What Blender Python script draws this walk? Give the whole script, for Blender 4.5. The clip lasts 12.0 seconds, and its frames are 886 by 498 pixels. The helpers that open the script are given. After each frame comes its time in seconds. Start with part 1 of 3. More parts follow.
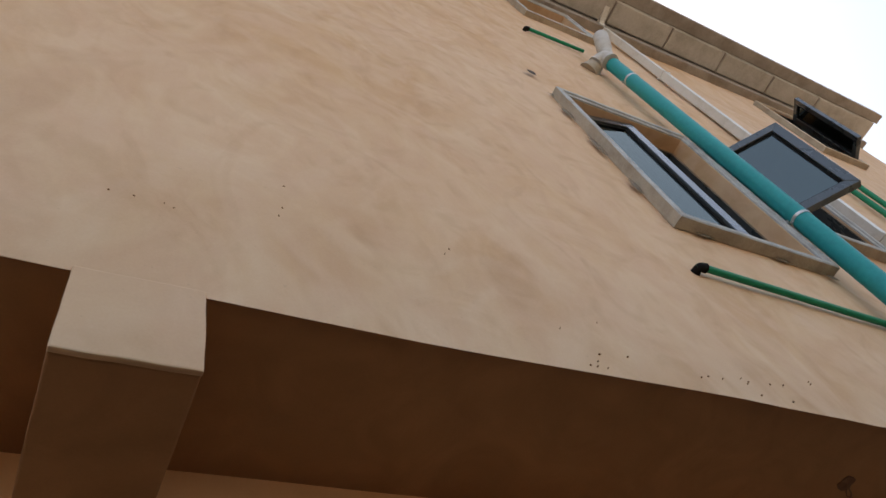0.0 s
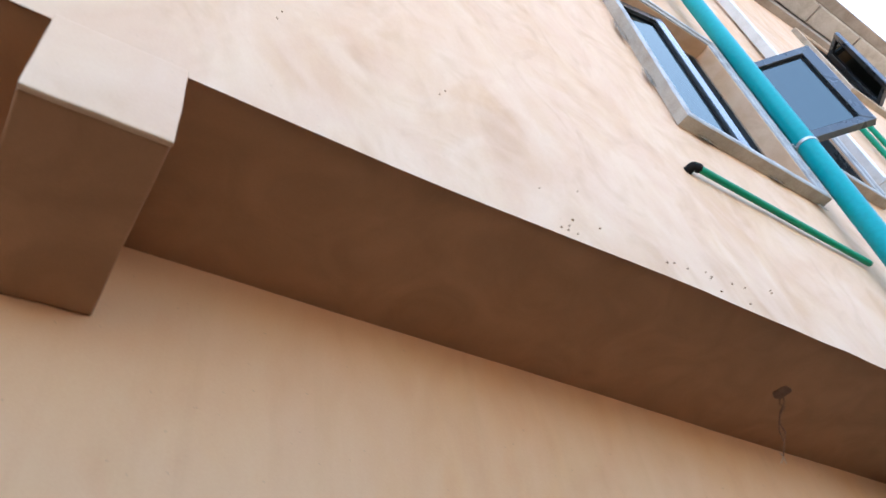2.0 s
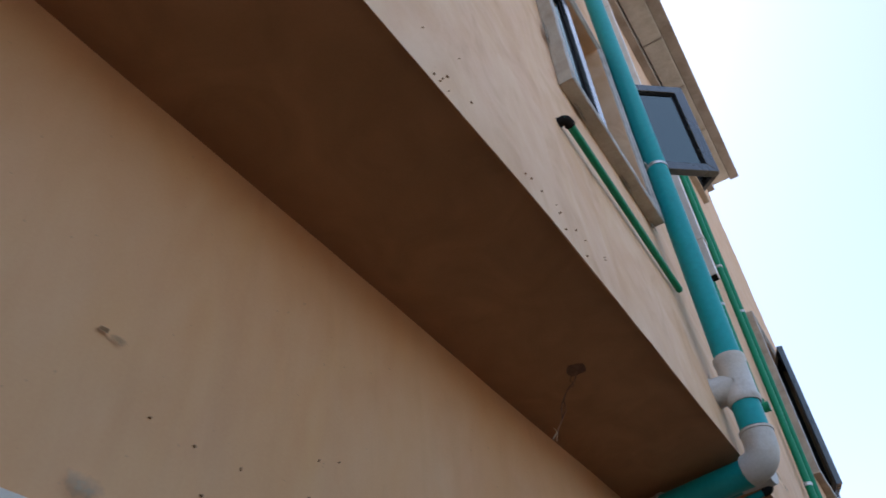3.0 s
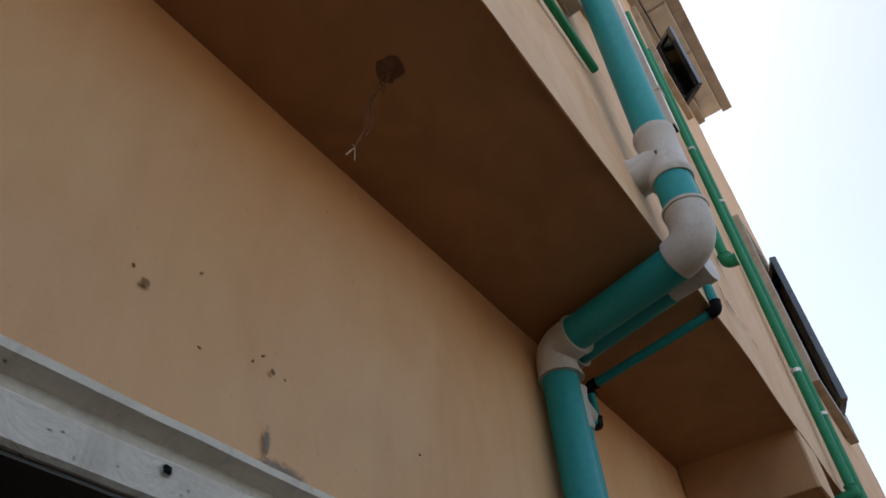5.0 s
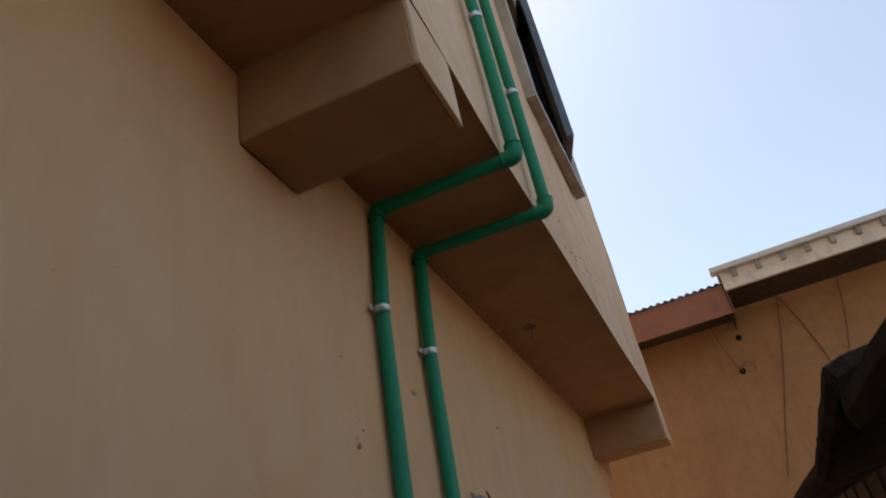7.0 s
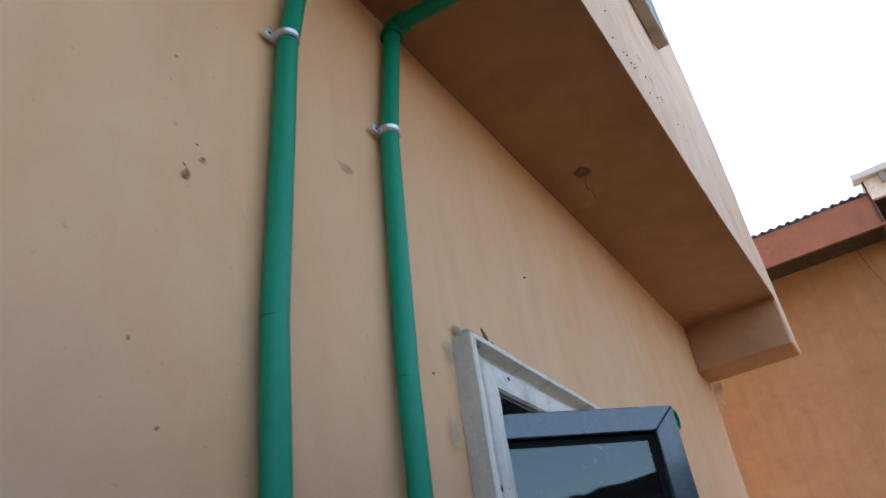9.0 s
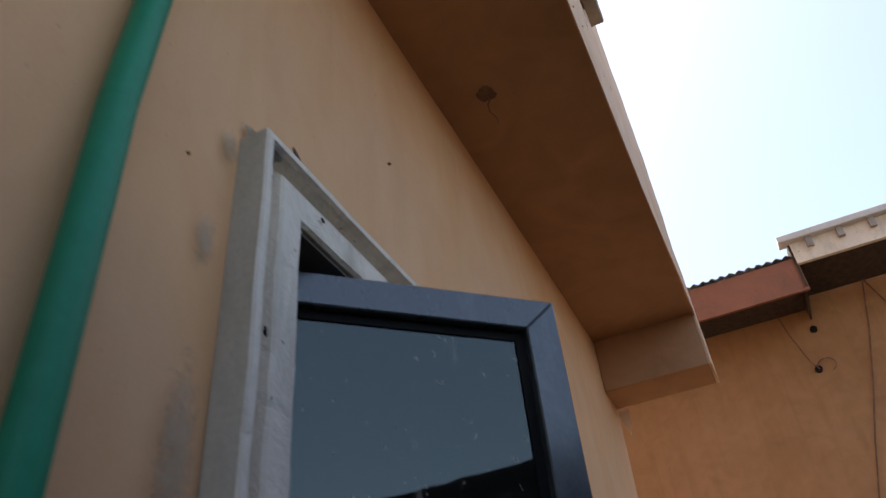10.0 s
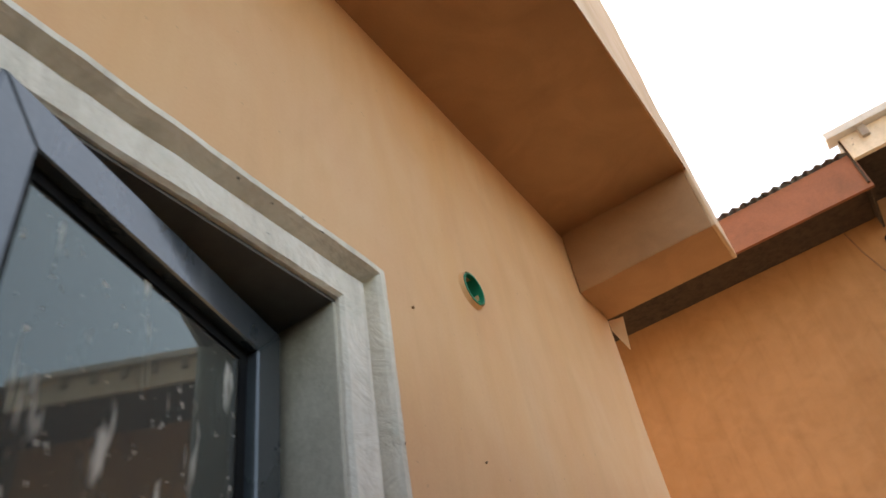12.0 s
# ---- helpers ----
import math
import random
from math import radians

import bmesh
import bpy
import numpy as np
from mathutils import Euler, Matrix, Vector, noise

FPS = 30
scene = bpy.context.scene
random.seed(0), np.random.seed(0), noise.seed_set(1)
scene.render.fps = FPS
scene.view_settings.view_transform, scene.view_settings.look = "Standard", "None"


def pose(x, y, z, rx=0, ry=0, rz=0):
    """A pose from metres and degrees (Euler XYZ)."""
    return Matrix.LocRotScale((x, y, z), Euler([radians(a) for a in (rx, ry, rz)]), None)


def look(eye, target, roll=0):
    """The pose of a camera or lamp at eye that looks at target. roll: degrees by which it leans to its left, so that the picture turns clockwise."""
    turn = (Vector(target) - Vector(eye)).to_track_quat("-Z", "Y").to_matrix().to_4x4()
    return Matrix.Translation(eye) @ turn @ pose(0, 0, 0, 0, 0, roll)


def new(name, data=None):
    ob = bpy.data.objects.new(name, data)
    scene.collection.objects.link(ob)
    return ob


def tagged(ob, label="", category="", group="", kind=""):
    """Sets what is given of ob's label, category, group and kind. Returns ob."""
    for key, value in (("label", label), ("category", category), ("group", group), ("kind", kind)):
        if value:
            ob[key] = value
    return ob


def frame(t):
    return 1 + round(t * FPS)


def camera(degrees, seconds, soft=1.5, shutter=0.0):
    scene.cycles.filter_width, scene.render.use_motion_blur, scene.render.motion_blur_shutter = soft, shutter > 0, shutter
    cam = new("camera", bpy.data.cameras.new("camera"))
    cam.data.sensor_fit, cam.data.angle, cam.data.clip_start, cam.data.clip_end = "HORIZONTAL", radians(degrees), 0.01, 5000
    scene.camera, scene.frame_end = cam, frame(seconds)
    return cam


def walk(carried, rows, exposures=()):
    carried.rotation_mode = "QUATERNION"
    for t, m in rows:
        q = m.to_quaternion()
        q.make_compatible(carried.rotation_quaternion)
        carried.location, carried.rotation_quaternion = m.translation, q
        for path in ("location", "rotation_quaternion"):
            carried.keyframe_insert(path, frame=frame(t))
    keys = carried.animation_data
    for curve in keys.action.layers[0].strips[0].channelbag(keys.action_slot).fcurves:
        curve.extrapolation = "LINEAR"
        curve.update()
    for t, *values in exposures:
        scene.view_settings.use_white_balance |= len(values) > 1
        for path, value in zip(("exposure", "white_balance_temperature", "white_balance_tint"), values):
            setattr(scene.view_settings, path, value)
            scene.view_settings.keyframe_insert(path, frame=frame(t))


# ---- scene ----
# ---------------------------------------------------------------- camera
cam = camera(61.5, 12.0, soft=1.5, shutter=0.25)
PATH = [
    (0, (1.291, -0.705, 1.788), (0.44, 0.107, 3.406), -23.1),
    (0.5, (1.308, -0.684, 1.777), (0.42, 0.137, 3.37), -23.2),
    (1, (1.289, -0.688, 1.78), (0.339, 0.146, 3.329), -21.7),
    (1.5, (1.284, -0.698, 1.768), (0.264, 0.152, 3.264), -15.5),
    (2, (1.229, -0.64, 1.721), (0.154, 0.265, 3.144), -10.0),
    (2.5, (1.13, -0.533, 1.664), (0.171, 0.575, 3.024), -4.3),
    (3, (0.884, -0.356, 1.735), (0.143, 0.914, 3.091), -4.3),
    (3.5, (0.882, -0.198, 1.719), (0.233, 1.159, 3.037), -8.9),
    (3.7, (0.897, -0.059, 1.668), (0.238, 1.306, 2.972), -8.7),
    (5.3, (0.745, 0.962, 1.617), (-0.056, 2.147, 3.016), -5.8),
    (5.5, (0.772, 1.094, 1.604), (-0.099, 2.2, 3.025), -6.9),
    (5.7, (0.823, 1.258, 1.606), (-0.143, 2.229, 3.063), -6.1),
    (6, (0.881, 1.519, 1.647), (-0.045, 2.638, 3.022), -11.2),
    (6.2, (0.89, 1.668, 1.622), (0.024, 2.943, 2.897), -15.1),
    (6.5, (0.881, 1.944, 1.561), (0.118, 3.384, 2.72), -12.6),
    (7, (0.781, 2.45, 1.541), (0.272, 4.081, 2.581), -11.7),
    (7.2, (0.778, 2.569, 1.556), (0.261, 4.231, 2.541), -13.8),
    (8.8, (0.736, 3.353, 1.381), (-0.104, 4.819, 2.45), -8.5),
    (9, (0.709, 3.432, 1.382), (-0.108, 4.914, 2.449), -8.6),
    (9.5, (0.644, 3.686, 1.248), (-0.022, 5.244, 2.312), -4.8),
    (10, (0.533, 4.105, 1.261), (-0.058, 5.58, 2.477), -6.1),
    (10.5, (0.502, 4.387, 1.252), (0.008, 5.886, 2.481), -7.8),
    (11, (0.484, 4.615, 1.273), (0.064, 6.112, 2.531), -7.5),
    (11.5, (0.547, 4.852, 1.276), (-0.019, 6.288, 2.548), -8.3),
    (12, (0.568, 5.229, 1.304), (-0.144, 6.57, 2.605), -11.1),
]
EXPOSURES = [
    (0, 1.37, 8300, 9), (0.5, 1.38, 8000, 8), (1, 2.24, 7000, 8), (1.5, 2.60, 6650, 7), (2, 2.77, 6250, 6), (2.5, 2.94, 5800, 5),
    (3, 1.46, 6700, 9), (3.5, 1.04, 8300, 9), (5.5, 1.84, 8000, 11), (6, 2.92, 6100, 6), (6.5, 2.20, 6350, 6), (7, 1.10, 7900, 7),
    (9, 2.32, 6600, 6), (9.5, 2.32, 6600, 5), (10, 1.52, 7300, 11), (10.5, 1.68, 7700, 11), (11, 1.52, 11300, 14), (11.5, 1.88, 10800, 9), (12, 2.52, 9300, 7),
]
walk(cam, [(t, look(eye, target, roll)) for t, eye, target, roll in PATH], EXPOSURES)

# ---------------------------------------------------------------- light
world = bpy.data.worlds.new("sky")
scene.world = world
world.use_nodes = True
wn, wl = world.node_tree.nodes, world.node_tree.links
sky = wn.new("ShaderNodeTexSky")
sky.sky_type = "NISHITA"
sky.sun_disc = False
sky.sun_elevation, sky.sun_rotation = radians(67), radians(282.5)
sky.air_density, sky.dust_density, sky.ozone_density = 1.0, 3.0, 1.0
wl.new(sky.outputs["Color"], wn["Background"].inputs["Color"])
wn["Background"].inputs["Strength"].default_value = 0.15
sun = new("sun", bpy.data.lights.new("sun", "SUN"))
sun.data.energy, sun.data.angle, sun.data.color = 3.0, radians(6), (1.0, 0.95, 0.87)
sun.matrix_world = look((-0.976, 0.217, 2.356), (0, 0, 0))


# ---------------------------------------------------------------- materials
def material(name, colour, rough=0.7, metal=0.0):
    m = bpy.data.materials.new(name)
    m.use_nodes = True
    b = m.node_tree.nodes["Principled BSDF"]
    b.inputs["Base Color"].default_value = (*colour, 1)
    b.inputs["Roughness"].default_value, b.inputs["Metallic"].default_value = rough, metal
    return m, m.node_tree.nodes, m.node_tree.links, b


def noise_node(n, l, coord, scale, detail=4.0, rough=0.55, distort=0.0, stretch=(1, 1, 1)):
    mp = n.new("ShaderNodeMapping")
    mp.inputs["Scale"].default_value = stretch
    l.new(coord, mp.inputs["Vector"])
    t = n.new("ShaderNodeTexNoise")
    t.inputs["Scale"].default_value, t.inputs["Detail"].default_value = scale, detail
    t.inputs["Roughness"].default_value, t.inputs["Distortion"].default_value = rough, distort
    l.new(mp.outputs["Vector"], t.inputs["Vector"])
    return t.outputs["Fac"]


def ramp(n, l, fac, lo, hi, a=(0, 0, 0), b=(1, 1, 1)):
    r = n.new("ShaderNodeValToRGB")
    r.color_ramp.elements[0].position, r.color_ramp.elements[1].position = lo, hi
    r.color_ramp.elements[0].color, r.color_ramp.elements[1].color = (*a, 1), (*b, 1)
    l.new(fac, r.inputs["Fac"])
    return r.outputs["Color"]


def mix(n, l, fac, a, b, how="MIX"):
    m = n.new("ShaderNodeMix")
    m.data_type, m.blend_type = "RGBA", how
    for sock, v in ((m.inputs["Factor"], fac), (m.inputs["A"], a), (m.inputs["B"], b)):
        if isinstance(v, (int, float)):
            sock.default_value = v
        elif isinstance(v, tuple):
            sock.default_value = (*v, 1)
        else:
            l.new(v, sock)
    return m.outputs["Result"]


def bump(n, l, b, height, strength, distance):
    k = n.new("ShaderNodeBump")
    k.inputs["Strength"].default_value, k.inputs["Distance"].default_value = strength, distance
    l.new(height, k.inputs["Height"])
    if b.inputs["Normal"].is_linked:
        l.new(b.inputs["Normal"].links[0].from_socket, k.inputs["Normal"])
    l.new(k.outputs["Normal"], b.inputs["Normal"])


def plaster(name, colour, pale, dark, swirl=0.5, streak=0.3, relief=0.5, speck=0.0, smudge=0.22, tall=1.0):
    """Trowelled and painted cement plaster: broad clouds, trowel sweeps, downward streaks, fine sand. tall: how far the sweeps run upright."""
    m, n, l, b = material(name, colour, 0.85)
    co = n.new("ShaderNodeTexCoord").outputs["Object"]
    up = (1, 1, 1 / tall)
    cloud = noise_node(n, l, co, 1.3, 5, 0.6, 0.6, up)
    sweep = noise_node(n, l, co, 2.6, 2.5, 0.5, 2.2, up)
    arcs = noise_node(n, l, co, 3.6, 2.0, 0.45, 2.6, up)
    run = noise_node(n, l, co, 3.2, 5, 0.6, 0.15, (1, 3.5, 0.28))
    smear = noise_node(n, l, co, 4.8, 3, 0.5, 1.4, up)
    grain = noise_node(n, l, co, 160, 2, 0.6)
    c = mix(n, l, ramp(n, l, cloud, 0.35, 0.7), colour, pale)
    c = mix(n, l, mix(n, l, swirl, (0, 0, 0), ramp(n, l, sweep, 0.45, 0.62)), c, pale)
    c = mix(n, l, mix(n, l, swirl * 0.6, (0, 0, 0), ramp(n, l, arcs, 0.52, 0.72)), c, dark)
    c = mix(n, l, mix(n, l, streak, (0, 0, 0), ramp(n, l, run, 0.5, 0.8)), c, dark)
    c = mix(n, l, smudge, c, ramp(n, l, smear, 0.32, 0.68, (0.3, 0.28, 0.26), (0.7, 0.71, 0.72)), "OVERLAY")
    c = mix(n, l, 0.05, c, ramp(n, l, grain, 0.3, 0.7, (0.3, 0.25, 0.2), (0.8, 0.75, 0.7)), "OVERLAY")
    if speck:
        pit = ramp(n, l, noise_node(n, l, co, 60, 2, 0.5), 0.725, 0.745)
        c = mix(n, l, mix(n, l, speck, (0, 0, 0), pit), c, (0.12, 0.1, 0.08))
    l.new(c, b.inputs["Base Color"])
    bump(n, l, b, grain, 0.025, 0.002)
    bump(n, l, b, sweep, relief, 0.02)
    bump(n, l, b, arcs, relief * 0.8, 0.012)
    bump(n, l, b, smear, relief * 0.6, 0.007)
    bump(n, l, b, cloud, relief * 0.6, 0.03)
    return m


def worn(name, colour, second, rough=0.6, scale=6.0, metal=0.0, lo=0.45, hi=0.7, relief=0.2, stretch=(1, 1, 1)):
    """A plain surface with stains of a second colour and a fine grain."""
    m, n, l, b = material(name, colour, rough, metal)
    co = n.new("ShaderNodeTexCoord").outputs["Object"]
    stain = noise_node(n, l, co, scale, 6, 0.65, 0.4, stretch)
    grain = noise_node(n, l, co, scale * 18, 3, 0.6)
    c = mix(n, l, ramp(n, l, stain, lo, hi), colour, second)
    c = mix(n, l, 0.15, c, ramp(n, l, grain, 0.3, 0.7, (0.25, 0.25, 0.25), (0.75, 0.75, 0.75)), "OVERLAY")
    l.new(c, b.inputs["Base Color"])
    l.new(ramp(n, l, stain, 0.2, 0.9, (rough - 0.1,) * 3, (min(1, rough + 0.15),) * 3), b.inputs["Roughness"])
    bump(n, l, b, grain, relief, 0.002)
    return m


def tinted_glass(name, tint, soiled=1.0, ior=1.95):
    """Reflective tinted window glass with a little dust."""
    m = bpy.data.materials.new(name)
    m.use_nodes = True
    n, l = m.node_tree.nodes, m.node_tree.links
    n.remove(n["Principled BSDF"])
    co = n.new("ShaderNodeTexCoord").outputs["Object"]
    clear, gloss, fres, blend = (n.new("ShaderNodeBsdfTransparent"), n.new("ShaderNodeBsdfGlossy"), n.new("ShaderNodeFresnel"), n.new("ShaderNodeMixShader"))
    clear.inputs["Color"].default_value = (*tint, 1)
    gloss.inputs["Roughness"].default_value = 0.03
    gloss.inputs["Color"].default_value = (0.60, 0.69, 0.66, 1)
    fres.inputs["IOR"].default_value = ior
    l.new(fres.outputs["Fac"], blend.inputs["Fac"])
    l.new(clear.outputs["BSDF"], blend.inputs[1])
    l.new(gloss.outputs["BSDF"], blend.inputs[2])
    dust, dirty = n.new("ShaderNodeBsdfDiffuse"), n.new("ShaderNodeMixShader")
    dust.inputs["Color"].default_value = (0.62, 0.56, 0.48, 1)
    spots = ramp(n, l, noise_node(n, l, co, 75, 2, 0.5, 0.2, (1, 1, 0.7)), 0.68, 0.74, (0.03 * soiled ** 1.6,) * 3, (min(0.8, 0.03 + 0.31 * soiled),) * 3)
    drips = ramp(n, l, noise_node(n, l, co, 26, 3, 0.6, 0.3, (1, 1, 0.22)), 0.66 - 0.02 * soiled, 0.78 - 0.04 * soiled, (0.0,) * 3, (min(0.75, 0.36 * soiled),) * 3)
    l.new(mix(n, l, 1.0, spots, drips, "ADD"), dirty.inputs["Fac"])
    l.new(blend.outputs["Shader"], dirty.inputs[1])
    l.new(dust.outputs["BSDF"], dirty.inputs[2])
    l.new(dirty.outputs["Shader"], n["Material Output"].inputs["Surface"])
    return m


M_UPPER = plaster("upper_plaster", (0.60, 0.375, 0.218), (0.69, 0.488, 0.345), (0.49, 0.295, 0.168), 0.55, 0.03, 0.36, 0.08, 0.15, 1.35)
M_LOWER = plaster("lower_plaster", (0.71, 0.374, 0.175), (0.735, 0.442, 0.262), (0.55, 0.295, 0.148), 0.2, 0.28, 0.2, 0.2, 0.1, 1.8)
# soffit and beam sides: wall paint darkened, the overhang's shade put into it
M_SOFFIT = plaster("shaded_soffit_plaster", (0.385, 0.198, 0.10), (0.42, 0.225, 0.117), (0.315, 0.16, 0.081), 0.15, 0.1, 0.2)
M_NEIGH = plaster("neighbour_plaster", (0.33, 0.168, 0.073), (0.37, 0.198, 0.094), (0.24, 0.12, 0.052), 0.4, 0.5, 0.2, 0.0, 0.14)


def daubed(name, colour, second):
    """Hand-worked white cement: brush marks, lumps, nicks and dirt."""
    m = worn(name, colour, second, 0.75, 6, 0, 0.5, 0.72, 0.35, (1, 2, 0.4))
    n, l = m.node_tree.nodes, m.node_tree.links
    b = n["Principled BSDF"]
    co = n.new("ShaderNodeTexCoord").outputs["Object"]
    lumps, nick = noise_node(n, l, co, 14, 4, 0.6, 0.8), noise_node(n, l, co, 42, 2, 0.5, 0.3)
    old = b.inputs["Base Color"].links[0].from_socket
    dirt = ramp(n, l, lumps, 0.55, 0.75, (0, 0, 0), (0.5, 0.5, 0.5))
    c = mix(n, l, dirt, old, (0.50, 0.48, 0.39))
    c = mix(n, l, ramp(n, l, nick, 0.72, 0.75), c, (0.10, 0.085, 0.07))
    l.new(c, b.inputs["Base Color"])
    bump(n, l, b, lumps, 0.7, 0.012)
    bump(n, l, b, nick, 0.25, 0.004)
    return m


M_WHITE = daubed("white_painted_cement", (0.72, 0.63, 0.53), (0.50, 0.43, 0.35))
M_GREY = worn("grey_cement", (0.44, 0.46, 0.48), (0.30, 0.30, 0.30), 0.85, 9, 0, 0.45, 0.7, 0.5)
M_COPE = worn("eave_brown_concrete", (0.33, 0.30, 0.28), (0.23, 0.20, 0.18), 0.9, 4, 0, 0.42, 0.68, 0.5)
M_EAVE = worn("eave_concrete", (0.50, 0.49, 0.475), (0.37, 0.35, 0.325), 0.9, 4, 0, 0.42, 0.68, 0.5)
M_TEAL = worn("teal_upvc", (0.003, 0.30, 0.33), (0.006, 0.25, 0.28), 0.45, 2.5, 0, 0.4, 0.8, 0.05, (1, 1, 0.3))
M_GREEN = worn("green_ppr", (0.002, 0.235, 0.125), (0.005, 0.19, 0.10), 0.45, 3, 0, 0.4, 0.8, 0.05, (1, 1, 0.3))
for m in (M_TEAL, M_GREEN):
    m.node_tree.nodes["Principled BSDF"].inputs["Specular IOR Level"].default_value = 0.25
M_FIT = worn("grey_upvc_fitting", (0.52, 0.51, 0.50), (0.36, 0.33, 0.29), 0.45, 7, 0, 0.5, 0.75, 0.1)
M_PVCW = worn("white_upvc", (0.66, 0.66, 0.66), (0.48, 0.46, 0.43), 0.4, 4, 0, 0.5, 0.8, 0.05)
M_BLACK = worn("black_rubber_and_hole_shade", (0.009, 0.009, 0.01), (0.018, 0.017, 0.016), 0.7, 8)
M_BLACK.node_tree.nodes["Principled BSDF"].inputs["Specular IOR Level"].default_value = 0.08
M_STEEL = worn("galvanised_steel", (0.62, 0.63, 0.64), (0.42, 0.40, 0.37), 0.35, 14, 0.8)
M_ALU = worn("navy_aluminium", (0.06, 0.07, 0.079), (0.15, 0.16, 0.167), 0.28, 7, 0.3, 0.55, 0.85, 0.05, (1, 1, 0.35))
M_ALU.node_tree.nodes["Principled BSDF"].inputs["Coat Weight"].default_value = 0.7
M_ALU.node_tree.nodes["Principled BSDF"].inputs["Coat Roughness"].default_value = 0.16
M_GLASS = tinted_glass("tinted_glass", (0.10, 0.13, 0.15), 0.6)
M_GLASS_HIGH = tinted_glass("reflective_tinted_glass", (0.10, 0.13, 0.15), 0.15, 2.9)
M_GLASS_DIRTY = tinted_glass("splashed_tinted_glass", (0.10, 0.13, 0.15), 2.0)
M_RED = worn("red_fascia_paint", (0.27, 0.098, 0.053), (0.18, 0.075, 0.045), 0.7, 4, 0, 0.45, 0.75, 0.2)
M_TIN = worn("corrugated_zinc", (0.26, 0.2, 0.17), (0.17, 0.11, 0.08), 0.55, 3, 0.4)
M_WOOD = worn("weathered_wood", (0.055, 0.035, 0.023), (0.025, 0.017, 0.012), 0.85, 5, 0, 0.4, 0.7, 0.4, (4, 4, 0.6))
M_PLANK = worn("greyed_boards", (0.24, 0.195, 0.15), (0.15, 0.115, 0.085), 0.85, 5, 0, 0.4, 0.7, 0.4, (4, 4, 0.6))
# dark tone carries shade: lintel undersides and the added unseen walls
M_SLATE = worn("shade_dark_cement", (0.13, 0.12, 0.11), (0.08, 0.075, 0.07), 0.9, 2, 0, 0.4, 0.7, 0.4)
M_SIDE = worn("bare_brown_cement", (0.43, 0.38, 0.32), (0.30, 0.25, 0.20), 0.9, 7, 0, 0.4, 0.7, 0.6)
M_REVEAL = worn("smeared_white_cement", (0.55, 0.49, 0.40), (0.36, 0.31, 0.24), 0.8, 6, 0, 0.42, 0.66, 0.4, (1, 2, 0.3))
M_TAN = worn("tan_plaster", (0.55, 0.45, 0.35), (0.42, 0.34, 0.27), 0.85, 6, 0, 0.4, 0.7, 0.4)
M_RUST = worn("rusted_sheet", (0.034, 0.02, 0.014), (0.018, 0.012, 0.009), 0.85, 5, 0.1, 0.4, 0.7, 0.5)
M_RUST.node_tree.nodes["Principled BSDF"].inputs["Specular IOR Level"].default_value = 0.08
M_WIRE = worn("brown_wire", (0.13, 0.055, 0.03), (0.22, 0.12, 0.07), 0.6, 20)
M_CHIP = worn("bared_brown_plaster", (0.29, 0.15, 0.07), (0.19, 0.095, 0.045), 0.9, 20)
# unlit rooms: their darkness is put into this colour
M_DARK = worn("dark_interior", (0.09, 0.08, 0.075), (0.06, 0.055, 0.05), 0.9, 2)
M_GROUND = worn("sandy_ground", (0.19, 0.155, 0.12), (0.13, 0.105, 0.08), 0.95, 0.8, 0, 0.4, 0.7, 0.6)


# ---------------------------------------------------------------- building blocks
def part(name, bm, mat, parent=None, label="", smooth=False):
    me = bpy.data.meshes.new(name)
    bmesh.ops.recalc_face_normals(bm, faces=bm.faces)
    bm.to_mesh(me)
    bm.free()
    me.materials.append(mat)
    if smooth:
        for p in me.polygons:
            p.use_smooth = True
        me.set_sharp_from_angle(angle=radians(40))
    ob = new(name, me)
    if parent:
        ob.parent = parent
    if label:
        ob["label"] = label
    return ob


def thing(name, label, category, at=(0, 0, 0), group="", kind=""):
    e = new(name)
    e.location = at
    e.empty_display_size = 0.1
    return tagged(e, label, category, group, kind)


def box(x0, x1, y0, y1, z0, z1, bevel=0.0, bm=None):
    bm = bm or bmesh.new()
    vs = [bm.verts.new((x, y, z)) for x in (x0, x1) for y in (y0, y1) for z in (z0, z1)]
    fs = [bm.faces.new([vs[i] for i in q]) for q in ((0, 1, 3, 2), (4, 6, 7, 5), (0, 4, 5, 1), (2, 3, 7, 6), (0, 2, 6, 4), (1, 5, 7, 3))]
    if bevel:
        es = {e for f in fs for e in f.edges}
        bmesh.ops.bevel(bm, geom=list(es), offset=bevel, segments=2, affect="EDGES", profile=0.6)
    return bm


def tube(points, radius, seg=20, bm=None, closed_ends=True):
    """A round pipe swept along points; radius is one number or one per point."""
    bm = bm or bmesh.new()
    pts = [Vector(p) for p in points]
    radii = radius if isinstance(radius, (list, tuple)) else [radius] * len(pts)
    rings, side = [], None
    for i, p in enumerate(pts):
        d = (pts[min(i + 1, len(pts) - 1)] - pts[max(i - 1, 0)]).normalized()
        if side is None:
            side = d.orthogonal().normalized()
        side = (side - d * side.dot(d)).normalized()
        up = d.cross(side)
        rings.append([bm.verts.new(p + (side * math.cos(a) + up * math.sin(a)) * radii[i]) for a in (math.tau * k / seg for k in range(seg))])
    for a, b in zip(rings, rings[1:]):
        for k in range(seg):
            bm.faces.new((a[k], a[(k + 1) % seg], b[(k + 1) % seg], b[k]))
    if closed_ends:
        bm.faces.new(rings[0][::-1])
        bm.faces.new(rings[-1])
    return bm


